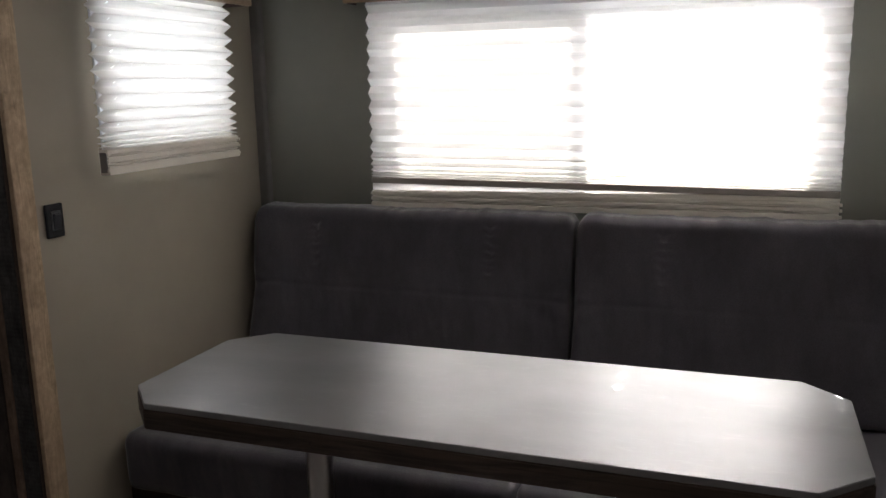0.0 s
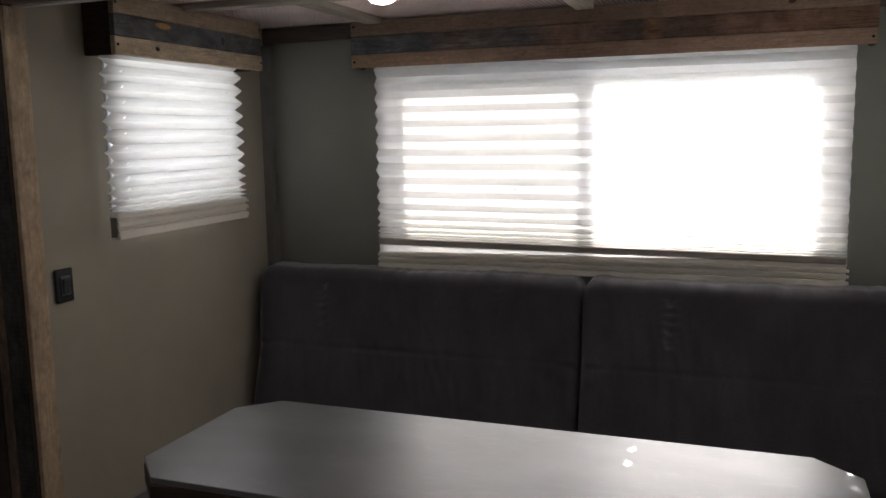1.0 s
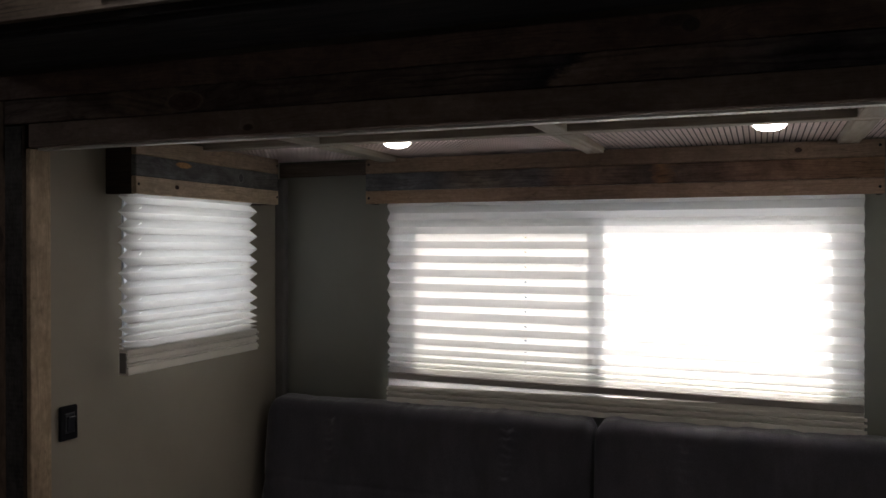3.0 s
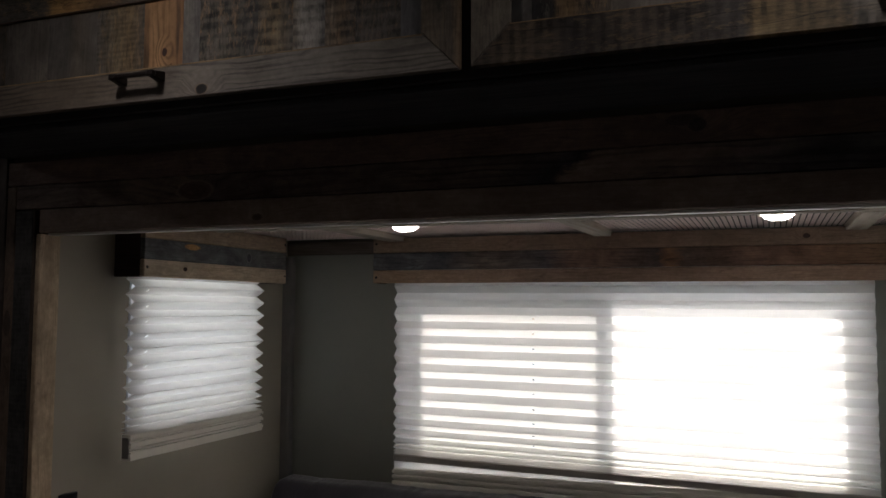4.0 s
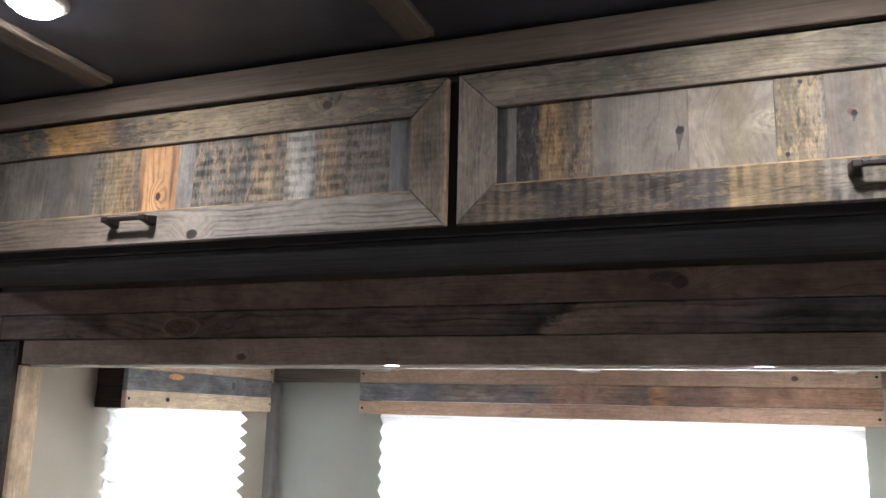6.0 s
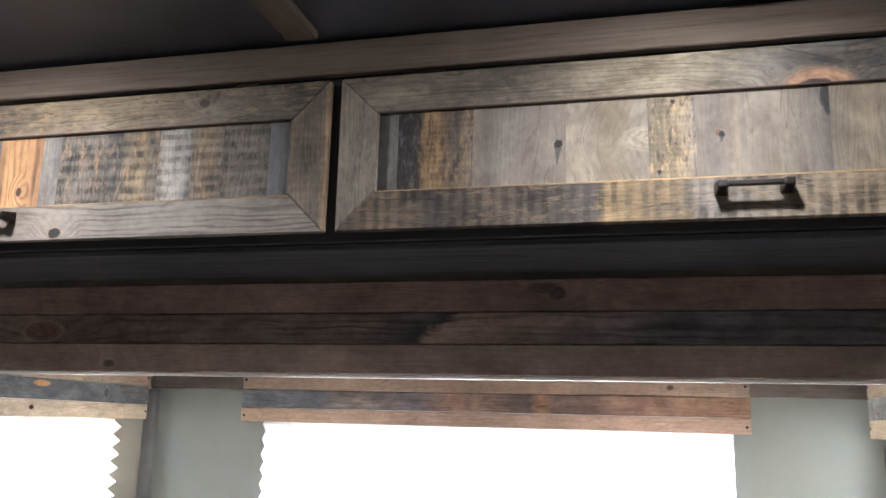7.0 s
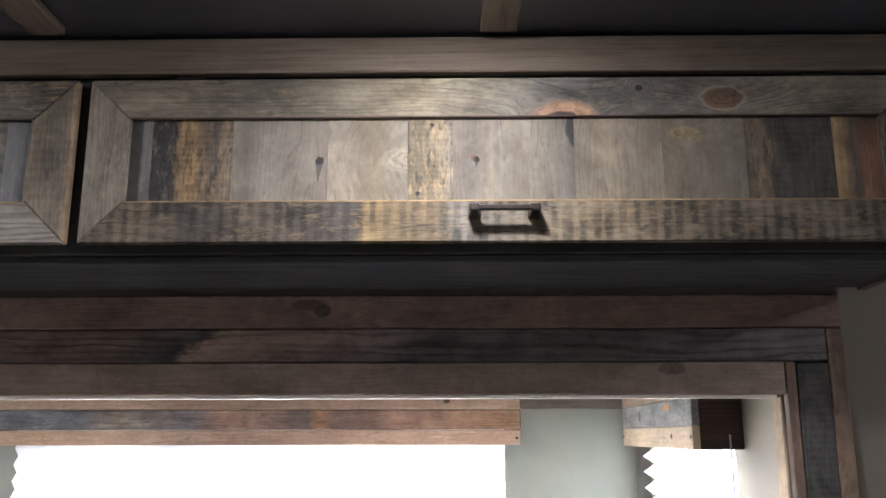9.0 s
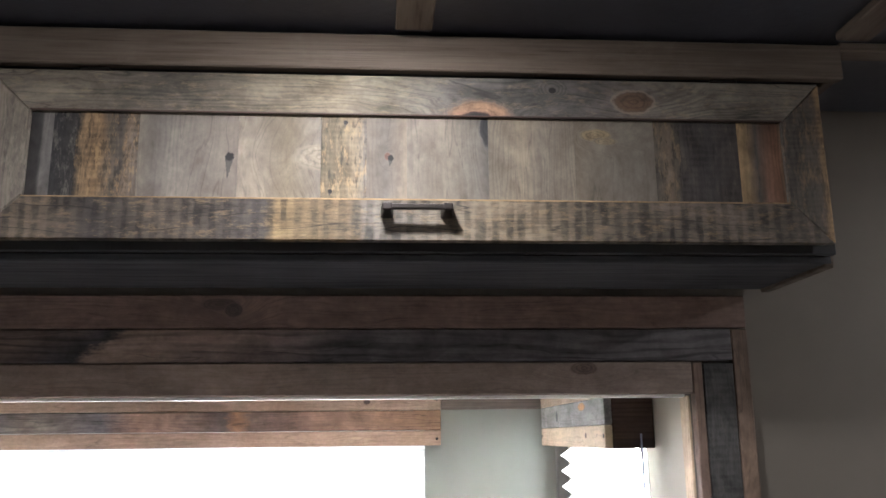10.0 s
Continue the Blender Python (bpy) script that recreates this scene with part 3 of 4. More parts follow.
head_top = barn([(0, (130, 103, 92)), (0.6, (139, 112, 101)), (1, (125, 99, 87))], span=2.10, rings=0.2, mottle=0.7, crack=0.3, knots=[(0.275, 0.010, 0.050, 0.016, (90, 74, 69), (112, 92, 85)), (0.295, 0.002, 0.024, 0.020, (78, 65, 63), (108, 90, 83))])
board("plank", (0.0, YC, 1.579), 1.92, 0.046, 0.016, "x", head_low, casing)
board("plank", (0.0, YC, 1.627), 2.046, 0.047, 0.016, "x", head_mid, casing)
board("plank", (0.0, YC, 1.676), 2.096, 0.048, 0.016, "x", head_top, casing)
board("edge_strip", (0.0, FY + 0.0265, 1.5535), 1.904, 0.004, 0.019, "x", WHITE, casing, "narrow white strip under the header", bevel=0.0)
for s in (-1, 1):
    if s > 0:
        board("plank", (0.9685, YC, 0.801), 1.602, 0.0145, 0.016, "z", barn([(0, (126, 102, 88)), (1, (110, 90, 78))], span=1.6, rings=0.15, mottle=0.6), casing)
    else:
        board("plank", (-0.9735, YC, 0.801), 1.602, 0.006, 0.016, "z", barn([(0, (84, 68, 58)), (1, (76, 62, 54))], span=1.6, rings=0.15, mottle=0.6), casing)
    board("plank", (s * 1.0, YC, 0.80), 1.60, 0.046, 0.016, "z", barn([(0, (72, 70, 68)), (1, (64, 62, 62))], span=1.6, saw=0.5, pitch=0.010, fleck=0.2, fleck_tone=tone(110, 104, 96)), casing)
    board("plank", (s * 1.036, YC, 0.825), 1.65, 0.025, 0.016, "z", barn([(0, (112, 90, 74)), (1, (120, 98, 80))], span=1.6, rings=0.2, knots=[(-0.55, 0, 0.05, 0.02, (74, 58, 50), (96, 78, 66))]), casing)
    board("jamb", (s * 0.963, FY + (0.036 if s > 0 else 0.028), 0.777), 1.554, 0.036 if s > 0 else 0.052, 0.012, "z", barn([(0, (192, 166, 134)), (1, (184, 154, 120))], span=1.55, rings=0.12, grain=0.6, mottle=0.6), casing, "pale bare pine jamb").matrix_basis @= Matrix.Rotation(radians(90), 4, "X")

board("plank", (-1.110, YC, 0.862), 1.724, 0.118, 0.016, "z", barn([(0, (70, 58, 52)), (1, (62, 52, 48))], span=1.7, rings=0.3), casing)
back_trim = thing("wall_trim", (0, BY, 1.58), "thin brown board along the top of the recess wall", "trim")
back_trim["kind"] = "structure"
for x0, x1 in ((-0.965, -0.655), (0.655, 0.965)):
    board("plank", ((x0 + x1) / 2, BY - 0.006, 1.585), x1 - x0, 0.040, 0.012, "x", W_CROWN, back_trim)
# Corner mouldings, the shade of the recess corners put into their dark colour.
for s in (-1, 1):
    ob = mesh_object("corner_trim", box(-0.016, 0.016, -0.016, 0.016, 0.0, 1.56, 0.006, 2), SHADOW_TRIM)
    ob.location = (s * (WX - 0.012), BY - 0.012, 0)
    tagged(ob, "narrow vertical corner moulding, its dark colour carrying the corner shade", "trim", kind="structure")


# ---- windows and pleated blinds ----
def rounded_frame(name, w, h, rim, depth, r, parent, material):
    """A window frame with rounded corners in the xz plane, centred, its rim inside w x h."""
    def loop(hw, hh, rr, y):
        pts = []
        for cx, cz, a in ((hw - rr, hh - rr, 0), (-hw + rr, hh - rr, 90), (-hw + rr, -hh + rr, 180), (hw - rr, -hh + rr, 270)):
            for k in range(7):
                q = radians(a + 15 * k)
                pts.append((cx + rr * math.cos(q), y, cz + rr * math.sin(q)))
        return pts
    bm = bmesh.new()
    rings = [[bm.verts.new(p) for p in loop(*q)] for q in ((w / 2, h / 2, r, 0), (w / 2, h / 2, r, depth), (w / 2 - rim, h / 2 - rim, r, depth), (w / 2 - rim, h / 2 - rim, r, 0))]
    for a, b in zip(rings, rings[1:] + rings[:1]):
        for k in range(28):
            bm.faces.new((a[k], a[(k + 1) % 28], b[(k + 1) % 28], b[k]))
    bmesh.ops.recalc_face_normals(bm, faces=bm.faces)
    return part(name, bm, material, parent)


def window(name, m, w, h, mullion, label, rim):
    root = new(name)
    tagged(root, label, "window", kind="structure")
    rounded_frame("window_frame", w, h, rim, 0.026, 0.045, root, FRAME_W)
    if mullion is not None:
        part("mullion", box(mullion - 0.015, mullion + 0.015, 0.002, 0.024, -h / 2 + rim + 0.001, h / 2 - rim - 0.001, 0.003), FRAME_W, root)
        spans = ((-w / 2 + rim + 0.001, mullion - 0.016), (mullion + 0.016, w / 2 - rim - 0.001))
    else:
        spans = ((-w / 2 + rim + 0.001, w / 2 - rim - 0.001),)
    for a, b in spans:
        p = part("pane", box(a, b, 0.017, 0.020, -h / 2 + rim + 0.001, h / 2 - rim - 0.001), GLASS, root)
        p.visible_shadow = False
    if mullion is not None:
        a, b = spans[0]
        sash = rounded_frame("sash", b - a + 0.002, h - 2 * rim, 0.012, 0.010, 0.02, root, FRAME_W)
        sash.location = ((a + b) / 2, 0.004, 0)
        part("insect_screen", box(a, b, 0.0225, 0.0235, -h / 2 + rim + 0.002, h / 2 - rim - 0.002), SCREEN, root, "fine grey insect mesh")
    root.matrix_basis = m
    return root


window("window_1", Matrix.Translation((0.010, BY - 0.016, 1.210)), 1.196, 0.582, -0.011, "wide sliding caravan window with broad rounded white frame", 0.064)
window("window_2", Matrix.Translation((-WX + 0.006, 1.72, 1.295)) @ Matrix.Rotation(radians(90), 4, "Z"), 0.456, 0.405, None, "small caravan window with rounded white frame", 0.012)
window("window_3", Matrix.Translation((WX - 0.006, 1.72, 1.295)) @ Matrix.Rotation(radians(-90), 4, "Z"), 0.456, 0.405, None, "small caravan window with rounded white frame", 0.012)


def pleat_levels(z_top, z_low, n, tight):
    """Fold heights from top to bottom, even above and closing up towards the bottom."""
    steps = [1.0 if k < n * 0.55 else max(tight, 1.0 - (1 - tight) * ((k / n - 0.55) / 0.33)) for k in range(n)]
    total, out = sum(steps), [z_top]
    for s in steps:
        out.append(out[-1] - (z_top - z_low) * s / total)
    return out


def blind(m, w, z_top, z_left, z_right, n, tight, rail, deep, label, slit=False, holes=(), eyelets=2.0, cloth=BLIND_SIDE):
    """A pleated fabric blind; local x across, y out of the wall (minus y to the room). Stack hangs from z_left to z_right, rail below."""
    root = new("pleated_blind")
    tagged(root, label, "blind", "pleated window blinds")
    bm = bmesh.new()
    left, right = pleat_levels(z_top, z_left, n, tight), pleat_levels(z_top, z_right, n, tight)
    cols = sorted({round(k / 24, 4) for k in range(25)} | {round(0.5 + (h + d) / w, 4) for h, r in holes for d in (-r, r)})
    narrow = {k for k, (a, b) in enumerate(zip(cols, cols[1:])) if any(a < 0.5 + h / w < b for h, r in holes)}
    rng = random.Random(n)
    rows = []

    def row(zl, zr, y):
        sag = rng.uniform(-0.0012, 0.0012)
        rows.append([bm.verts.new((-w / 2 + w * f, y + rng.uniform(-5e-4, 5e-4), zl + (zr - zl) * f + sag * math.sin(math.pi * f))) for f in cols])

    skip = set()
    for k in range(n):
        dl, dr = left[k] - left[k + 1], right[k] - right[k + 1]
        row(left[k], right[k], deep)
        row(left[k] - dl / 2, right[k] - dr / 2, -deep)
        if k < n * 0.75:
            row(left[k] - 0.68 * dl, right[k] - 0.68 * dr, -deep + 0.72 * deep)
            if left[k] < eyelets:
                skip.add(len(rows) - 1)
            row(left[k] - 0.81 * dl, right[k] - 0.81 * dr, -deep + 1.24 * deep)
    row(left[n], right[n], deep)
    if slit:
        row(left[n] - 0.017, right[n] - 0.017, 0.0)
        row(rail[1], rail[1], 0.0)
    for q, (a, b) in enumerate(zip(rows, rows[1:])):
        for k in range(len(cols) - 1):
            if not (q in skip and k in narrow):
                bm.faces.new((a[k], a[k + 1], b[k + 1], b[k]))
    part("fabric", bm, cloth, root, "translucent off-white pleated fabric")
    bm, high, prof = bmesh.new(), rail[1] - rail[0], [(0.012, rail[0])]
    for lo, hi, y in ((0.0, 0.33, -0.014), (0.38, 0.46, -0.0105), (0.49, 0.69, -0.013), (0.73, 0.80, -0.0095), (0.82, 1.0, -0.012)):
        prof += [(y + 0.001, rail[0] + lo * high), (y, rail[0] + lo * high + 0.001), (y, rail[0] + hi * high - 0.001), (y + 0.001, rail[0] + hi * high), (-0.006, rail[0] + hi * high + 0.0005)]
    prof[-1] = (0.012, rail[1])
    ends = [[bm.verts.new((x, y, z)) for y, z in prof] for x in (-w / 2 + 0.001, w / 2 - 0.001)]
    for k in range(len(prof)):
        q = (k + 1) % len(prof)
        bm.faces.new((ends[0][k], ends[0][q], ends[1][q], ends[1][k]))
    bm.faces.new(ends[0])
    bm.faces.new(ends[1][::-1])
    bmesh.ops.recalc_face_normals(bm, faces=bm.faces)
    bottom = part("bottom_rail", bm, RAIL, root, "cream ribbed bottom rail")
    for s in (-1, 1):
        part("end_cap", box(s * w / 2 - 0.002, s * w / 2 + 0.003, -0.009, 0.009, rail[0] + 0.005, rail[1] - 0.006, 0.001), CAP, bottom)
        for f in (0.12, 0.47, 0.78):
            part("end_tab", box(s * w / 2 - 0.001, s * w / 2 + 0.005, -0.014, -0.004, rail[0] + f * high, rail[0] + f * high + 0.007, 0.001), RAIL, bottom)
    if slit:
        bm = box(-w / 2, w / 2, -0.010, 0.010, -0.016, 0.0, 0.002)
        for v in bm.verts:
            v.co.z += z_left + (z_right - z_left) * (v.co.x / w + 0.5)
        wedge = box(-w / 2, w / 2, -0.007, 0.007, -0.012, 0.0, 0.001)
        for v in wedge.verts:
            v.co.z += rail[1] + 0.001 + 0.013 * (v.co.x / w + 0.5)
        part("lower_rail", wedge, RAIL, root)
        part("middle_rail", bm, RAIL_BACKLIT, root, "slim rail hanging slightly askew, coloured dark as if backlit")
    part("head_rail", box(-w / 2, w / 2, -0.013, 0.013, z_top, z_top + 0.025, 0.002), RAIL, root)
    root.matrix_basis = m
    return root


blind(Matrix.Translation((0.010, 2.120, 0)), 1.203, 1.53, 1.005, 0.991, 17, 0.18, (0.922, 0.966), 0.0100, "off-white pleated blind closed over the wide window, its stack slightly askew", slit=True, holes=((-0.203, 0.0035), (0.206, 0.0035), (0.53, 0.002)), eyelets=1.435, cloth=BLIND)
blind(Matrix.Translation((-0.925, 1.698, 0)) @ Matrix.Rotation(radians(90), 4, "Z"), 0.505, 1.54, 1.128, 1.128, 15, 0.22, (1.075, 1.1305), 0.0130, "off-white pleated blind closed over the small window", holes=((-0.197, 0.0008), (0.197, 0.0008)))
blind(Matrix.Translation((0.925, 1.698, 0)) @ Matrix.Rotation(radians(-90), 4, "Z"), 0.505, 1.54, 1.128, 1.128, 15, 0.22, (1.075, 1.1305), 0.0130, "off-white pleated blind closed over the small window", holes=((-0.197, 0.0008), (0.197, 0.0008)))
cord = mesh_object("cord", rod(0.0016, 1.02, 1.50, 8), plain("cord_grey", (0.20, 0.22, 0.28), 0.7))
cord.location = (0.940, 1.425, 0)
tagged(cord, "thin grey blind cord hanging beside the small window", "cord")


# ---- wooden valances over the blinds ----
def screw(place, axis, parent):
    bm = rod(0.0034, -0.0012, 0.0012, 10)
    ob = mesh_object("screw", bm, BLACK)
    ob.parent = parent
    turn = Matrix.Rotation(radians(90), 4, "X") if axis == "y" else Matrix.Rotation(radians(90), 4, "Y")
    ob.matrix_basis = Matrix.Translation(Vector(place) - parent.location) @ turn
    return ob


def side_valance(s, mid_tones):
    root = thing("window_valance", (s * 0.925, 1.725, 1.54), "barnwood valance of three planks over the small window", "valance", "barnwood valances over the blinds")
    x = s * 0.889
    f = -s
    pale = barn([(0, (170, 146, 120)), (1, (160, 136, 112))], span=0.572, rings=0.2, mottle=0.5)
    mid = barn([(0, mid_tones[0]), (0.5, mid_tones[1]), (1, mid_tones[2])], span=0.572, rings=0.35, mottle=1.0,
               knots=[(-0.125, 0.012, 0.055, 0.014, (196, 140, 84), (120, 100, 80)), (0.105, 0.0, 0.020, 0.024, (70, 70, 76), (140, 140, 140))])
    low = barn([(0, (204, 182, 152)), (1, (196, 172, 142))], span=0.572, rings=0.15, mottle=0.4, knots=[(-0.15, 0.002, 0.014, 0.010, (52, 36, 30), (140, 104, 80))])
    board("plank", (x, 1.725, 1.583), 0.572, 0.042, 0.014, "y", pale, root)
    board("plank", (x, 1.725, 1.5385), 0.572, 0.046, 0.014, "y", mid, root)
    board("plank", (x, 1.725, 1.4955), 0.572, 0.039, 0.014, "y", low, root)
    for y in (1.447, 2.003):
        end = board("end_board", (s * 0.932, y, 1.540), 0.072, 0.128, 0.014, "x", W_END, root, "dark stained end board")
    for y in (1.447, 2.003):
        for z in (1.585, 1.497):
            screw((s * 0.8825, y, z), "x", root)
    return root


side_valance(-1, ((104, 106, 108), (92, 94, 98), (112, 112, 110)))
side_valance(1, ((150, 150, 148), (136, 136, 134), (158, 156, 152)))
bv = thing("window_valance", (0, 2.13, 1.54), "barnwood valance of three planks over the wide window", "valance", "barnwood valances over the blinds")
bv_top = barn([(0, (150, 124, 100)), (0.5, (146, 120, 100)), (1, (152, 126, 104))], span=1.30, rings=0.15, mottle=0.4, knots=[(0.47, 0.0, 0.016, 0.012, (70, 52, 44), (120, 94, 76))])
bv_mid = barn([(0, (104, 106, 110)), (0.16, (84, 86, 92)), (0.24, (124, 110, 98)), (0.38, (90, 86, 88)), (0.44, (134, 104, 86)), (0.56, (116, 96, 84)), (0.60, (92, 80, 76)), (0.62, (168, 122, 84)), (0.65, (112, 92, 80)), (0.75, (130, 98, 80)), (1, (154, 114, 82))],
              span=1.30, rings=0.4, edge=0.05, mottle=1.0, crack=0.5)
bv_low = barn([(0, (166, 134, 104)), (0.4, (156, 128, 108)), (1, (162, 130, 106))], span=1.30, rings=0.15, mottle=0.4)
board("plank", (0, 2.100, 1.583), 1.30, 0.040, 0.014, "x", bv_top, bv)
board("plank", (0, 2.100, 1.5385), 1.30, 0.047, 0.014, "x", bv_mid, bv)
board("plank", (0, 2.100, 1.496), 1.30, 0.036, 0.014, "x", bv_low, bv)
for x in (-0.644, 0.644):
    board("end_board", (x, 2.133, 1.54), 0.012, 0.124, 0.050, "x", W_END, bv)
for x in (-0.64, 0.64):
    for z in (1.588, 1.494):
        screw((x, 2.0925, z), "y", bv)

# ---- sofa: seat and back cushions ----
def cushion(name, x0, x1, outline, parent, wrinkle, seams=(), seam=0.0, label=""):
    """A soft upholstered block: a closed profile in yz swept along x, its ends drawn in, with folds across the front."""
    bm = bmesh.new()
    n = 190
    cy = sum(p[0] for p in outline) / len(outline)
    cz = sum(p[1] for p in outline) / len(outline)
    rows = []
    for i in range(n + 1):
        f = i / n
        x = x0 + (x1 - x0) * f
        edge = min(f, 1 - f) * (x1 - x0)
        pull = 0.024 * max(0.0, 1 - edge / 0.026) ** 2.2
        ring = []
        for y, z in outline:
            ny, nz = y - cy, z - cz
            d = math.hypot(ny, nz) or 1
            w = wrinkle * (noise.noise((x * 9, z * 4, y * 4)) + 0.7 * noise.noise((x * 26, z * 3, 3.0)) + 0.5 * noise.noise((x * 60 + 8 * z, z * 16, 7.0)))
            if seam and ny < 0:
                w -= 0.0026 * math.exp(-((z - seam - 0.003 * noise.noise((x * 5, 1.0, 2.0))) / 0.0045) ** 2)
                w += 0.0055 * math.sin((z - seam) * 105 + (50 if z > seam else -50) * edge) * math.exp(-edge / 0.035) * math.exp(-((z - seam) / 0.075) ** 2) * min(1.0, edge / 0.012)
            for sx, z0, z1 in seams:
                if z0 < z < z1 and ny < 0:
                    w -= 0.006 * math.exp(-((x - sx) / 0.009) ** 2)
                    w += 0.0062 * ((z - z0) / (z1 - z0)) ** 0.5 * math.sin(z * 330 + 30 * abs(x - sx) + 4.5 * noise.noise((x * 30, z * 22, sx))) * math.exp(-((x - sx) / 0.020) ** 2)
            ring.append(bm.verts.new((x, y + ny / d * (w - pull), z + nz / d * (w - pull))))
        rows.append(ring)
    m = len(outline)
    for a, b in zip(rows, rows[1:]):
        for k in range(m):
            bm.faces.new((a[k], a[(k + 1) % m], b[(k + 1) % m], b[k]))
    bm.faces.new(rows[0][::-1])
    bm.faces.new(rows[-1])
    bmesh.ops.recalc_face_normals(bm, faces=bm.faces)
    ob = smooth(part(name, bm, FABRIC, parent, label))
    return ob


def rounded_profile(corners, r, fine=0.006):
    """A closed profile through rounded corners, with points every 'fine' metres along its sides."""
    out = []
    n = len(corners)
    for k in range(n):
        p, c, q = (Vector(corners[(k + d) % n]) for d in (-1, 0, 1))
        a, b = (p - c).normalized(), (q - c).normalized()
        s, e = c + a * r, c + b * r
        for j in range(6):
            u = j / 5
            out.append((s * (1 - u) ** 2 + c * 2 * u * (1 - u) + e * u * u)[:])
        far = q + (c - q).normalized() * r
        steps = int((far - e).length / fine)
        out += [(e.lerp(far, (j + 1) / (steps + 1)))[:] for j in range(steps)]
    return out


BACK = rounded_profile([(1.945, 0.47), (2.040, 0.922), (2.135, 0.926), (2.145, 0.47)], 0.026)
for x0, x1, marks in ((-0.935, -0.004, (-0.73, -0.22)), (0.006, 0.935, (0.22, 0.73))):
    root = thing("back_cushion", ((x0 + x1) / 2, 2.05, 0.47), "dark grey fabric back cushion with gathered seams, on the bench", "cushion", "sofa back cushions")
    c = cushion("cushion_body", x0, x1, BACK, root, 0.0042, [(s, 0.77, 0.905) for s in marks], 0.712)
    c.location = -root.location

SEAT = rounded_profile([(1.43, 0.33), (1.425, 0.470), (2.00, 0.465), (2.00, 0.33)], 0.030)
for x0, x1 in ((-0.945, -0.003), (0.004, 0.945)):
    root = thing("seat_cushion", ((x0 + x1) / 2, 1.7, 0.33), "dark grey fabric seat cushion on the bench", "cushion", "sofa seat cushions")
    c = cushion("cushion_body", x0, x1, SEAT, root, 0.003)
    c.location = -root.location
bench = thing("bench", (0, 1.8, 0), "dark wooden bench base under the sofa cushions", "bench")
bo = part("bench_box", box(-0.955, 0.955, 1.46, 2.14, 0.0, 0.329, 0.004), W_END, bench)
bo.location = -bench.location


# ---- table ----
table = thing("dining_table", (0.019, 1.161, 0), "grey laminate table with clipped corners, brown edge and steel legs", "table")
HX, HY, CUT = 0.547, 0.196, 0.066


def clipped(hx, hy, c, z0, z1, bevel):
    bm = bmesh.new()
    pts = [(-hx, -hy + c), (-hx + c, -hy), (hx - c, -hy), (hx, -hy + c), (hx, hy - c), (hx - c, hy), (-hx + c, hy), (-hx, hy - c)]
    lo, hi = [bm.verts.new((*p, z0)) for p in pts], [bm.verts.new((*p, z1)) for p in pts]
    bm.faces.new(lo[::-1])
    bm.faces.new(hi)
    for k in range(8):
        bm.faces.new((lo[k], lo[(k + 1) % 8], hi[(k + 1) % 8], hi[k]))
    bmesh.ops.recalc_face_normals(bm, faces=bm.faces)
    if bevel:
        bmesh.ops.bevel(bm, geom=list(bm.edges), offset=bevel, segments=2, affect="EDGES")
    return bm


part("tabletop", clipped(HX - 0.0015, HY - 0.0015, CUT, 0.770, 0.780, 0.001), LAMINATE, table, "worn glossy grey laminate top")
part("edge_band", clipped(HX, HY, CUT, 0.738, 0.7695, 0.0015), W_APRON, table, "dark brown wooden edge")
for x in (-0.275, 0.275):
    leg = smooth(part("leg", lathe([(0.022, 0.0), (0.022, 0.70), (0.022, 0.738)], 24), STEEL, table, "round brushed steel pedestal leg"))
    leg.location = (x, -0.02, 0)
    cup = smooth(part("socket", lathe([(0.075, 0.0), (0.075, 0.006), (0.030, 0.014), (0.026, 0.05)], 24), STEEL, leg))
    top = smooth(part("mount", lathe([(0.026, 0.70), (0.030, 0.726), (0.07, 0.732), (0.07, 0.738)], 24), STEEL, leg))


# ---- overhead cabinet ----
cab = thing("overhead_cabinet", (0.01, 1.12, 1.722), "reclaimed barnwood overhead cabinet with two flap doors above the opening", "cabinet")
CW0, CW1 = -1.06, 1.084
def local(ob, root):
    ob.location = -Vector(root.location)
    return ob
local(part("body", box(CW0, CW1, 1.034, FY + 0.016, 1.720, 1.945, 0.002), W_END, cab, "dark stained carcass"), cab)
# Near-black frame colour stands for the shade in the gaps round the doors.
local(part("face_frame", box(CW0, CW1, 1.0225, 1.0335, 1.719, 1.952, 0.001), plain("gap_shade_black", (0.018, 0.017, 0.018), 0.6), cab), cab)
board("crown", ((CW0 + CW1) / 2, 1.008, 1.974), 2.195, 0.048, 0.016, "x", W_CROWN, cab, "plain brown crown board", bevel=0.002)
board("crown", (1.099, 1.115, 1.974), 0.20, 0.048, 0.014, "y", W_CROWN, cab)
board("soffit_board", ((CW0 + CW1) / 2, 1.13, 1.7145), CW1 - CW0, 0.010, 0.19, "x", wood("wood_black_stain", (0.058, 0.058, 0.066), (0.038, 0.038, 0.043), (0.078, 0.076, 0.082), mottle=0.3, ring=0.2), cab, "black stained underside board")

local(part("side_lip", box(CW1 - 0.010, CW1 + 0.003, 1.036, FY - 0.002, 1.7045, 1.7195, 0.0015), W_CROWN, cab, "thin brown edge strip under the cabinet"), cab)


# Tan strip along the lower rail paints its worn edge and bevel highlight.
BEAD_GLINT = barn([(0, (136, 110, 78)), (0.3, (150, 120, 82)), (0.5, (158, 126, 84)), (0.8, (128, 104, 76)), (1, (140, 112, 78))], span=1.05, mottle=1.0, fleck=0.3)


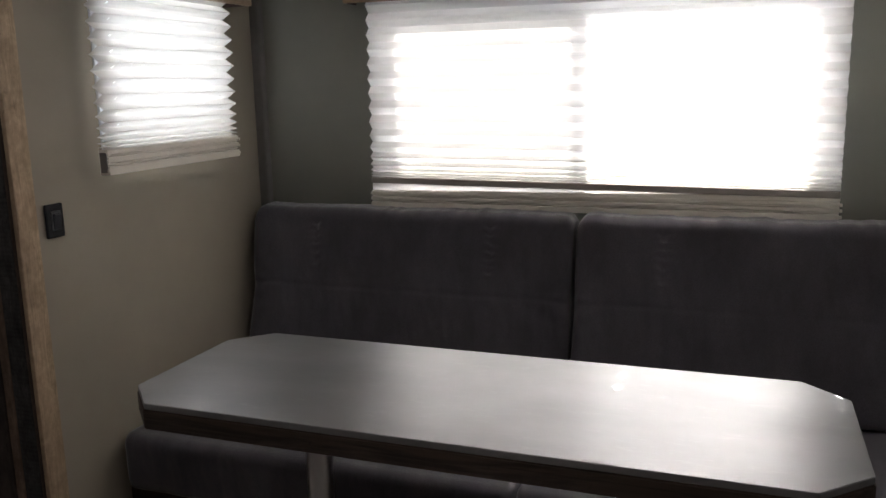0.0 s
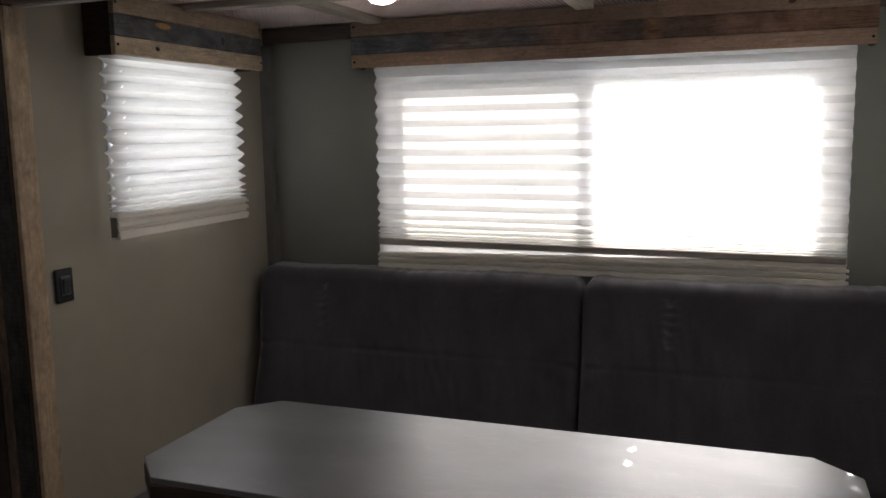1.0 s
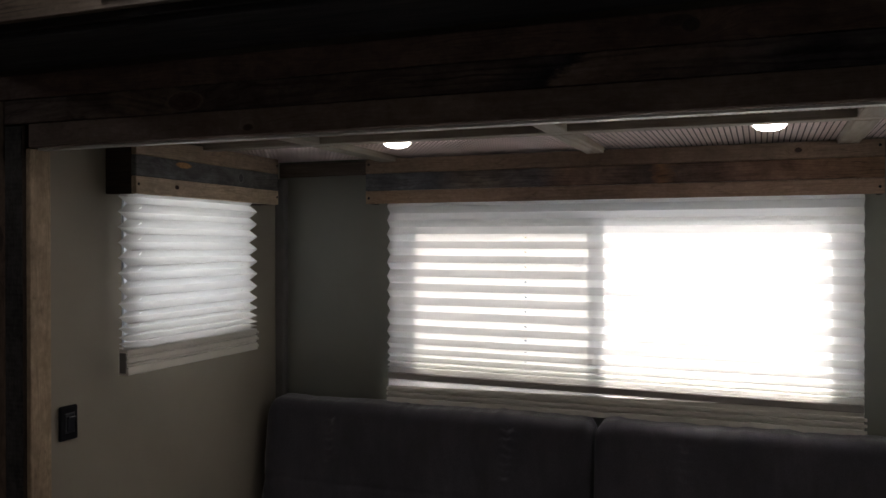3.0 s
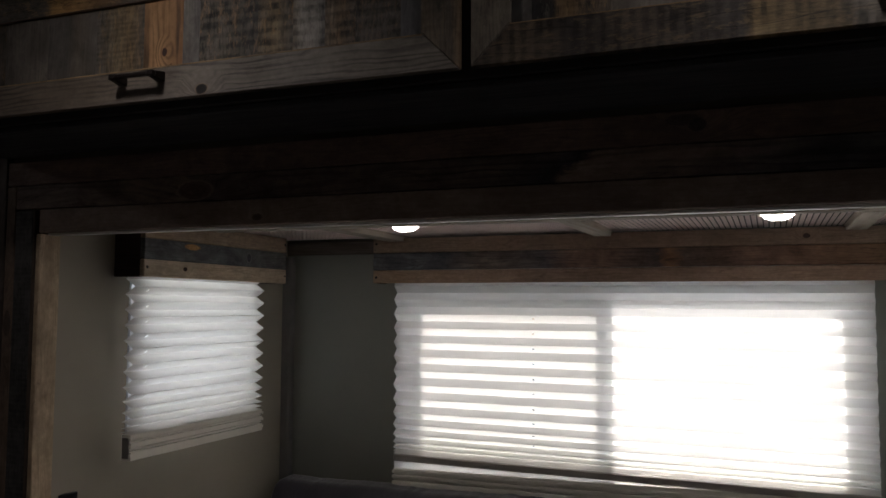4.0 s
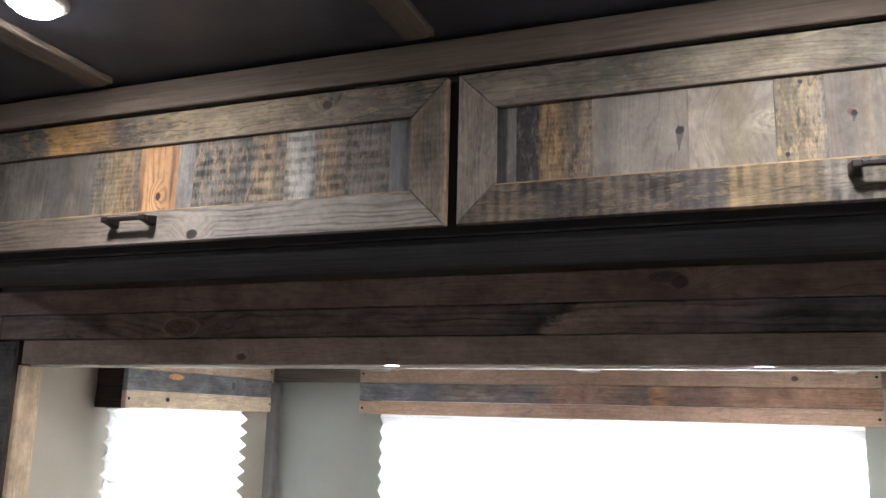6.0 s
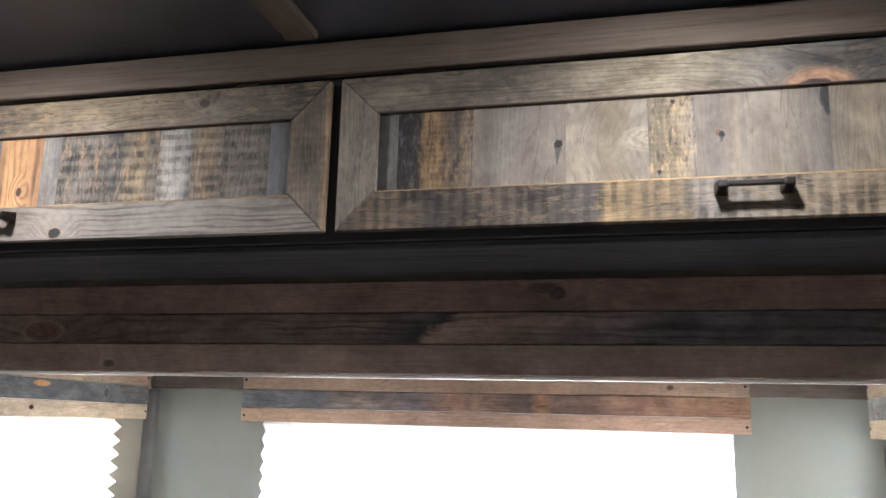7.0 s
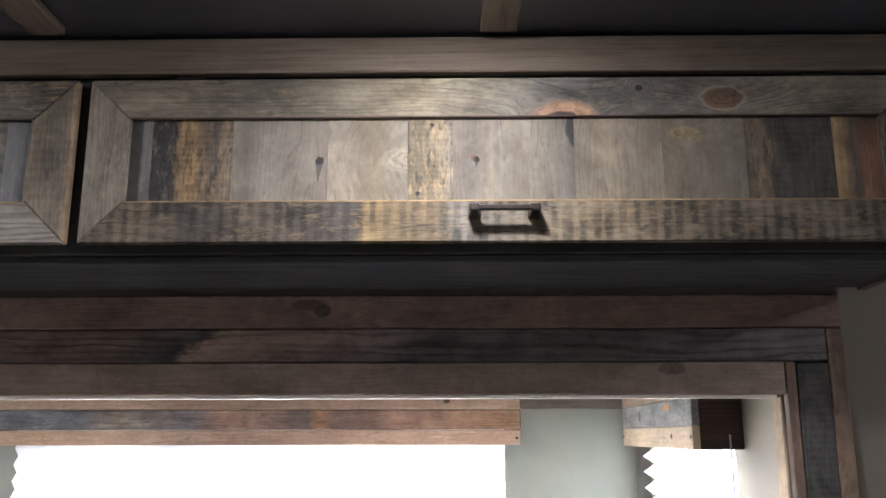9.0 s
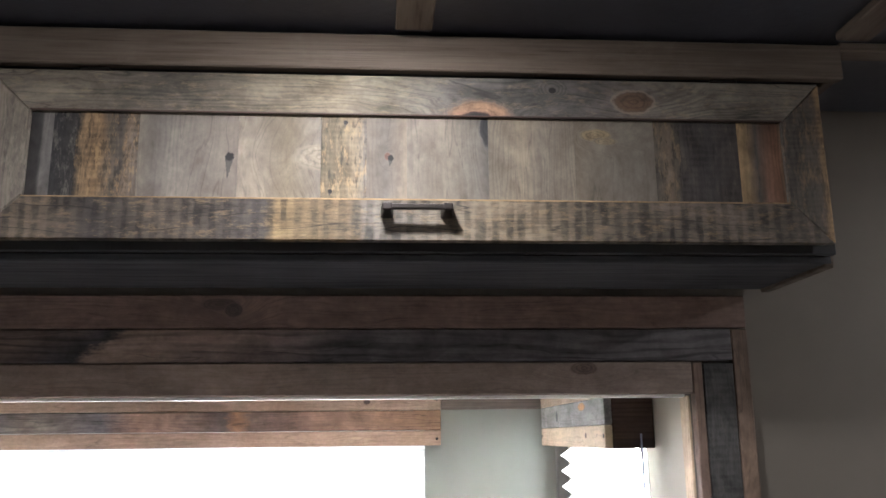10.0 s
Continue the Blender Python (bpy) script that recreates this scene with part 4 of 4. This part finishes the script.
def door(x0, x1, rails, panels, handle_x, label):
    z0, z1, stile, rail_h = 1.729, 1.943, 0.055, 0.053
    d = mesh_object("door", box(x0 + 0.004, x1 - 0.004, 1.0155, 1.0215, z0 + 0.004, z1 - 0.004), W_END)
    d.parent = cab
    d.location = -Vector(cab.location)
    tagged(d, label)
    w = x1 - x0

    def piece(name, centre, *rest, **kw):
        ob = board(name, centre, *rest, None, **kw)
        ob.parent = d
        return ob

    y = 1.0105
    piece("rail", ((x0 + x1) / 2, y, z1 - rail_h / 2), w, rail_h, 0.012, "x", rails[0], mitre=1)
    piece("rail", ((x0 + x1) / 2, y, z0 + rail_h / 2), w, rail_h, 0.012, "x", rails[1], mitre=-1)
    piece("stile", (x0 + stile / 2, y, (z0 + z1) / 2), z1 - z0, stile, 0.012, "z", rails[2], mitre=-1)
    piece("stile", (x1 - stile / 2, y, (z0 + z1) / 2), z1 - z0, stile, 0.012, "z", rails[3], mitre=1)
    for a, b, tone in panels:
        piece("panel_board", ((a + b) / 2, 1.0135, (z0 + z1) / 2), z1 - z0 - 2 * rail_h + 0.006, b - a - 0.0001, 0.006, "z", tone, bevel=0.00015)
    for z, w_b in ((z0 + rail_h - 0.0012, 0.0024), (z1 - rail_h + 0.0010, 0.0020)):
        piece("bead", ((x0 + x1) / 2, 1.0072, z), w - 2 * stile + 0.002, w_b, 0.0056, "x", BEAD_GLINT if z < 1.83 else W_END, bevel=0.0004)
    for x, tone in ((x0 + stile - 0.001, rails[2]), (x1 - stile + 0.001, rails[3])):
        piece("bead", (x, 1.0072, (z0 + z1) / 2), z1 - z0 - 2 * rail_h, 0.003, 0.0056, "z", tone, bevel=0.0004)
    # bar pull
    hx, hz = handle_x, z0 + 0.036
    h = part("handle", box(hx - 0.038, hx + 0.038, 0.9775, 0.9850, hz - 0.0032, hz + 0.0036, 0.0018, 2), BRONZE, d, "dark bronze bar pull")
    for s in (-1, 1):
        px = hx + s * 0.0365
        post = box(px - 0.0045, px + 0.0045, 0.979, 1.0044, hz - 0.0048, hz + 0.0048, 0.0015, 2)
        for v in post.verts:
            flare = 1.0 + 0.9 * max(0.0, (v.co.y - 0.992) / 0.0124) ** 1.5
            v.co.x, v.co.z = px + (v.co.x - px) * flare, hz + (v.co.z - hz) * flare
        part("post", post, BRONZE, h)
        part("collar", box(px - 0.0062, px + 0.0062, 0.9765, 0.9862, hz - 0.0045, hz + 0.0050, 0.002, 2), BRONZE, h)
    for f in (0.12, 0.88):
        hh = part("hinge", box(x0 + w * f - 0.018, x0 + w * f + 0.018, 1.006, 1.018, z1 + 0.0005, z1 + 0.005, 0.001), BRONZE, d)
    return d


GOLD_CHIP = tone(172, 128, 72)


def vert(zones, w, **kw):
    return barn(zones, span=w, across=True, **kw)


right_boards = [
    (0.080, 0.108, vert([(0, (60, 57, 56)), (0.5, (66, 63, 61)), (0.62, (102, 97, 92)), (1, (96, 92, 88))], 0.028)),
    (0.108, 0.135, vert([(0, (40, 38, 39)), (1, (48, 44, 42))], 0.027, saw=0.3, fleck=0.35, fleck_tone=tone(130, 122, 112))),
    (0.135, 0.210, vert([(0, (44, 40, 38)), (0.10, (132, 106, 74)), (0.38, (142, 112, 76)), (0.52, (96, 83, 68)), (0.72, (78, 69, 62)), (0.86, (112, 95, 76)), (1, (92, 82, 72))], 0.075, edge=0.35, fleck=0.5, fleck_tone=tone(156, 124, 82), saw=0.35, pitch=0.008)),
    (0.210, 0.330, vert([(0, (125, 114, 101)), (0.15, (98, 91, 83)), (0.3, (114, 106, 97)), (1, (119, 108, 96))], 0.12, rings=0.16, mottle=0.65, grain=0.35, nails=[(0.001, 0.0500, 0.0060, 0.030)])),
    (0.330, 0.431, vert([(0, (125, 113, 99)), (0.3, (131, 118, 101)), (0.6, (125, 111, 89)), (1, (117, 107, 95))], 0.10, rings=0.34, ring_scale=0.55, mottle=0.8, grain=0.18, knots=[(0.0, 0.05, 0.03, 0.06, (126, 114, 98), (126, 113, 96))])),
    (0.431, 0.487, vert([(0, (100, 88, 66)), (0.5, (110, 96, 72)), (0.75, (134, 116, 90)), (1, (102, 94, 84))], 0.056, edge=0.4, fleck=0.55, fleck_tone=tone(164, 132, 90), saw=0.35, pitch=0.007, nails=[(-0.046, 0.002, 0.003, 0.008), (0.044, -0.016, 0.003, 0.007)])),
    (0.487, 0.537, vert([(0, (104, 93, 81)), (0.5, (95, 88, 80)), (1, (123, 109, 93))], 0.05, mottle=0.6, grain=0.3, rings=0.1, knots=[(-0.002, 0.001, 0.010, 0.008, (96, 64, 54), (112, 96, 88))], nails=[(0.000, 0.005, 0.0042, 0.012)])),
    (0.537, 0.639, vert([(0, (117, 107, 95)), (0.5, (121, 110, 96)), (0.85, (102, 95, 85)), (1, (83, 77, 72))], 0.102, rings=0.2, mottle=0.6, grain=0.4, knots=[(-0.042, 0.051, 0.050, 0.020, (34, 32, 34), (84, 80, 80))])),
    (0.639, 0.749, vert([(0, (110, 100, 85)), (0.4, (119, 106, 89)), (0.6, (110, 100, 87)), (1, (117, 105, 90))], 0.11, rings=0.22, ring_scale=1.6, grain=0.55, mottle=0.6)),
    (0.749, 0.852, vert([(0, (104, 93, 78)), (0.5, (106, 97, 85)), (1, (108, 99, 87))], 0.103, rings=0.08, grain=0.3, mottle=0.7, knots=[(-0.034, -0.024, 0.016, 0.040, (122, 104, 76), (108, 98, 84)), (-0.026, -0.012, 0.010, 0.030, (116, 101, 78), (108, 98, 84))])),
    (0.852, 0.886, vert([(0, (70, 62, 55)), (0.5, (102, 88, 72)), (1, (64, 58, 52))], 0.034, edge=0.5, fleck=0.6, fleck_tone=tone(120, 100, 72))),
    (0.886, 0.962, vert([(0, (68, 61, 57)), (0.5, (64, 59, 57)), (1, (70, 62, 57))], 0.076, saw=0.45, pitch=0.009, fleck=0.25, fleck_tone=tone(92, 80, 66))),
    (0.962, 0.986, vert([(0, (146, 118, 80)), (0.5, (130, 106, 74)), (1, (72, 66, 64))], 0.024, edge=0.6)),
    (0.986, 1.035, vert([(0, (74, 66, 60)), (0.25, (112, 80, 62)), (0.6, (122, 85, 64)), (0.75, (122, 110, 88)), (1, (104, 96, 80))], 0.049, edge=0.2, rings=0.35)),
]
rail_rt = barn([(0, (100, 91, 80)), (0.10, (112, 102, 88)), (0.20, (92, 84, 74)), (0.30, (104, 94, 78)), (0.40, (134, 120, 96)), (0.46, (126, 116, 98)), (0.55, (96, 91, 86)), (0.66, (92, 87, 82)), (0.72, (84, 78, 74)), (0.85, (118, 109, 97)), (1, (116, 106, 94))],
               span=1.049, rings=0.50, fleck=0.25, fleck_tone=tone(158, 136, 100), crack=0.6,
               knots=[(0.078, -0.0275, 0.078, 0.044, (148, 112, 84), (118, 98, 84)), (0.074, -0.0285, 0.040, 0.018, (38, 32, 32), (120, 84, 70)), (0.276, -0.003, 0.052, 0.030, (86, 64, 48), (138, 122, 108)), (0.172, 0.011, 0.010, 0.008, (30, 26, 24), (80, 72, 66))])
rail_rb = barn([(0, (66, 57, 50)), (0.06, (98, 84, 68)), (0.13, (56, 50, 47)), (0.21, (88, 76, 64)), (0.325, (64, 57, 53)), (0.335, (132, 108, 70)), (0.42, (112, 93, 66)), (0.44, (108, 100, 90)), (0.60, (120, 104, 82)), (0.74, (90, 79, 66)), (0.82, (92, 81, 70)), (1, (90, 80, 70))],
               span=1.049, saw=0.85, pitch=0.0170, even=0.30, fleck=0.28, fleck_tone=tone(150, 122, 84), crack=0.8, edge=0.03, mottle=0.8)
stile_rl = barn([(0, (124, 112, 98)), (0.5, (116, 106, 93)), (1, (104, 94, 82))], span=0.214, rings=0.22, fleck=0.22, fleck_tone=tone(170, 160, 146), mottle=0.6)
stile_rr = vert([(0, (82, 74, 67)), (0.8, (90, 80, 70)), (1, (176, 138, 92))], 0.055, edge=0.3, fleck=0.4, fleck_tone=tone(142, 114, 76), saw=0.4, pitch=0.007)
door_r = door(0.026, 1.075, (rail_rt, rail_rb, stile_rl, stile_rr), right_boards, 0.549, "barnwood flap door of mixed vertical boards, greys and golds")

left_boards = [
    (-0.998, -0.905, vert([(0, (84, 76, 68)), (1, (92, 84, 76))], 0.09)),
    (-0.905, -0.815, vert([(0, (96, 84, 72)), (1, (80, 72, 64))], 0.09, saw=0.3, fleck=0.3)),
    (-0.815, -0.720, vert([(0, (88, 81, 74)), (1, (96, 88, 80))], 0.095, rings=0.3)),
    (-0.720, -0.617, vert([(0, (94, 88, 82)), (0.4, (84, 79, 74)), (0.6, (100, 90, 78)), (1, (92, 86, 80))], 0.103, mottle=0.6)),
    (-0.617, -0.521, vert([(0, (98, 92, 86)), (0.4, (116, 100, 76)), (0.7, (124, 102, 72)), (1, (82, 76, 70))], 0.096, saw=0.55, pitch=0.009, fleck=0.35, fleck_tone=tone(156, 122, 78))),
    (-0.521, -0.446, vert([(0, (150, 108, 68)), (0.5, (164, 120, 76)), (1, (142, 98, 60))], 0.075, rings=0.85, ring_scale=0.5, mottle=0.35, knots=[(0.030, 0.003, 0.014, 0.010, (52, 26, 18), (150, 96, 58))])),
    (-0.446, -0.415, vert([(0, (112, 105, 98)), (1, (104, 99, 95))], 0.031)),
    (-0.415, -0.310, vert([(0, (88, 80, 70)), (0.5, (102, 93, 80)), (1, (78, 71, 64))], 0.105, saw=1.0, pitch=0.017, even=0.30, fleck=0.6, fleck_tone=tone(146, 112, 78))),
    (-0.310, -0.250, vert([(0, (112, 98, 80)), (0.5, (132, 110, 78)), (1, (92, 84, 74))], 0.06, saw=1.0, pitch=0.018, even=0.30, fleck=0.4, fleck_tone=GOLD_CHIP)),
    (-0.250, -0.197, vert([(0, (130, 116, 98)), (0.3, (152, 144, 134)), (1, (122, 116, 110))], 0.053, saw=0.85, pitch=0.017, even=0.30, fleck=0.3, fleck_tone=tone(160, 152, 142))),
    (-0.197, -0.148, vert([(0, (118, 102, 84)), (0.5, (132, 109, 82)), (1, (100, 90, 79))], 0.049, saw=0.9, pitch=0.016, even=0.30, fleck=0.4, fleck_tone=tone(152, 114, 76))),
    (-0.148, -0.078, vert([(0, (100, 90, 79)), (1, (88, 81, 73))], 0.07, saw=0.95, pitch=0.018, even=0.30, fleck=0.5, fleck_tone=tone(134, 106, 80))),
    (-0.078, -0.042, vert([(0, (92, 90, 91)), (1, (80, 79, 80))], 0.036, mottle=0.6)),
]
rail_lt = barn([(0, (84, 75, 66)), (0.30, (82, 76, 69)), (0.315, (154, 116, 64)), (0.40, (142, 106, 64)), (0.452, (92, 76, 60)), (0.47, (80, 73, 66)), (0.55, (114, 98, 74)), (0.70, (122, 104, 78)), (0.82, (104, 92, 76)), (1, (82, 76, 70))],
               span=1.051, rings=0.55, fleck=0.45, fleck_tone=tone(164, 130, 84), crack=0.7, edge=0.05, knots=[(0.335, 0.006, 0.018, 0.014, (58, 42, 32), (120, 92, 62))])
rail_lb = barn([(0, (104, 91, 78)), (0.4, (114, 100, 86)), (0.6, (122, 112, 102)), (1, (126, 117, 107))], span=1.051, rings=0.80, ring_scale=0.8, grain=0.7, mottle=0.5, knots=[(0.111, -0.016, 0.022, 0.016, (26, 20, 18), (140, 116, 88))])
stile_ll = barn([(0, (98, 86, 72)), (1, (86, 76, 66))], span=0.214, fleck=0.3)
stile_lr = vert([(0, (114, 98, 78)), (0.4, (104, 92, 78)), (0.8, (96, 86, 74)), (1, (134, 110, 84))], 0.055, edge=0.4, fleck=0.22, fleck_tone=tone(138, 114, 84), saw=0.25)
door_l = door(-1.041, 0.010, (rail_lt, rail_lb, stile_ll, stile_lr), left_boards, -0.517, "barnwood flap door of mixed vertical boards, one orange")


# ---- switch ----
sw = thing("light_switch", (-WX, 1.330, 0.991), "small black rocker switch on the wall", "switch")
part("plate", box(0.0, 0.008, -0.024, 0.024, -0.036, 0.036, 0.0038, 3), BLACK, sw)
part("rocker_frame", box(0.006, 0.0105, -0.0135, 0.0135, -0.021, 0.021, 0.002, 2), plain("rocker_frame_grey", (0.035, 0.036, 0.042), 0.3), sw)
rk = part("rocker", box(0.0, 0.007, -0.0095, 0.0095, -0.016, 0.016, 0.002, 2), plain("rocker_grey", (0.05, 0.052, 0.06), 0.25), sw, "glossy rocker tipped inwards")
rk.location, rk.rotation_euler = (0.008, 0, 0), (0, radians(9), 0)


# ---- lamps ----
def puck(x, y, z, r, watts, label):
    root = thing("ceiling_light", (x, y, z), label, "ceiling light", "round ceiling lights")
    smooth(part("bezel", lathe([(r + 0.010, 0.0), (r + 0.010, -0.005), (r + 0.002, -0.011), (r, -0.008)], 32), WHITE, root))
    lens = smooth(part("lens", lathe([(r, -0.006), (r * 0.97, -0.011), (r * 0.8, -0.017), (r * 0.45, -0.021), (0.002, -0.022)], 32), LENS if z > SC else LENS_RECESS, root, "glowing frosted lens"))
    spot((x, y, z - 0.026), watts, 2 * r)


puck(-0.395, 1.74, SC - 0.004, 0.032, 0.04, "small round glowing light on the embossed ceiling")
puck(0.405, 1.74, SC - 0.004, 0.032, 0.04, "small round glowing light on the embossed ceiling")
# Unseen pair added further along the cabin as fill light.
for x in (-1.9, 1.9):
    puck(x, 0.74, MC, 0.032, 0.28, "small round glowing light on the dark ceiling")
puck(-0.475, 0.735, MC, 0.032, 0.28, "small round glowing light on the dark ceiling")
puck(0.47, 0.74, MC, 0.032, 0.28, "small round glowing light on the dark ceiling")
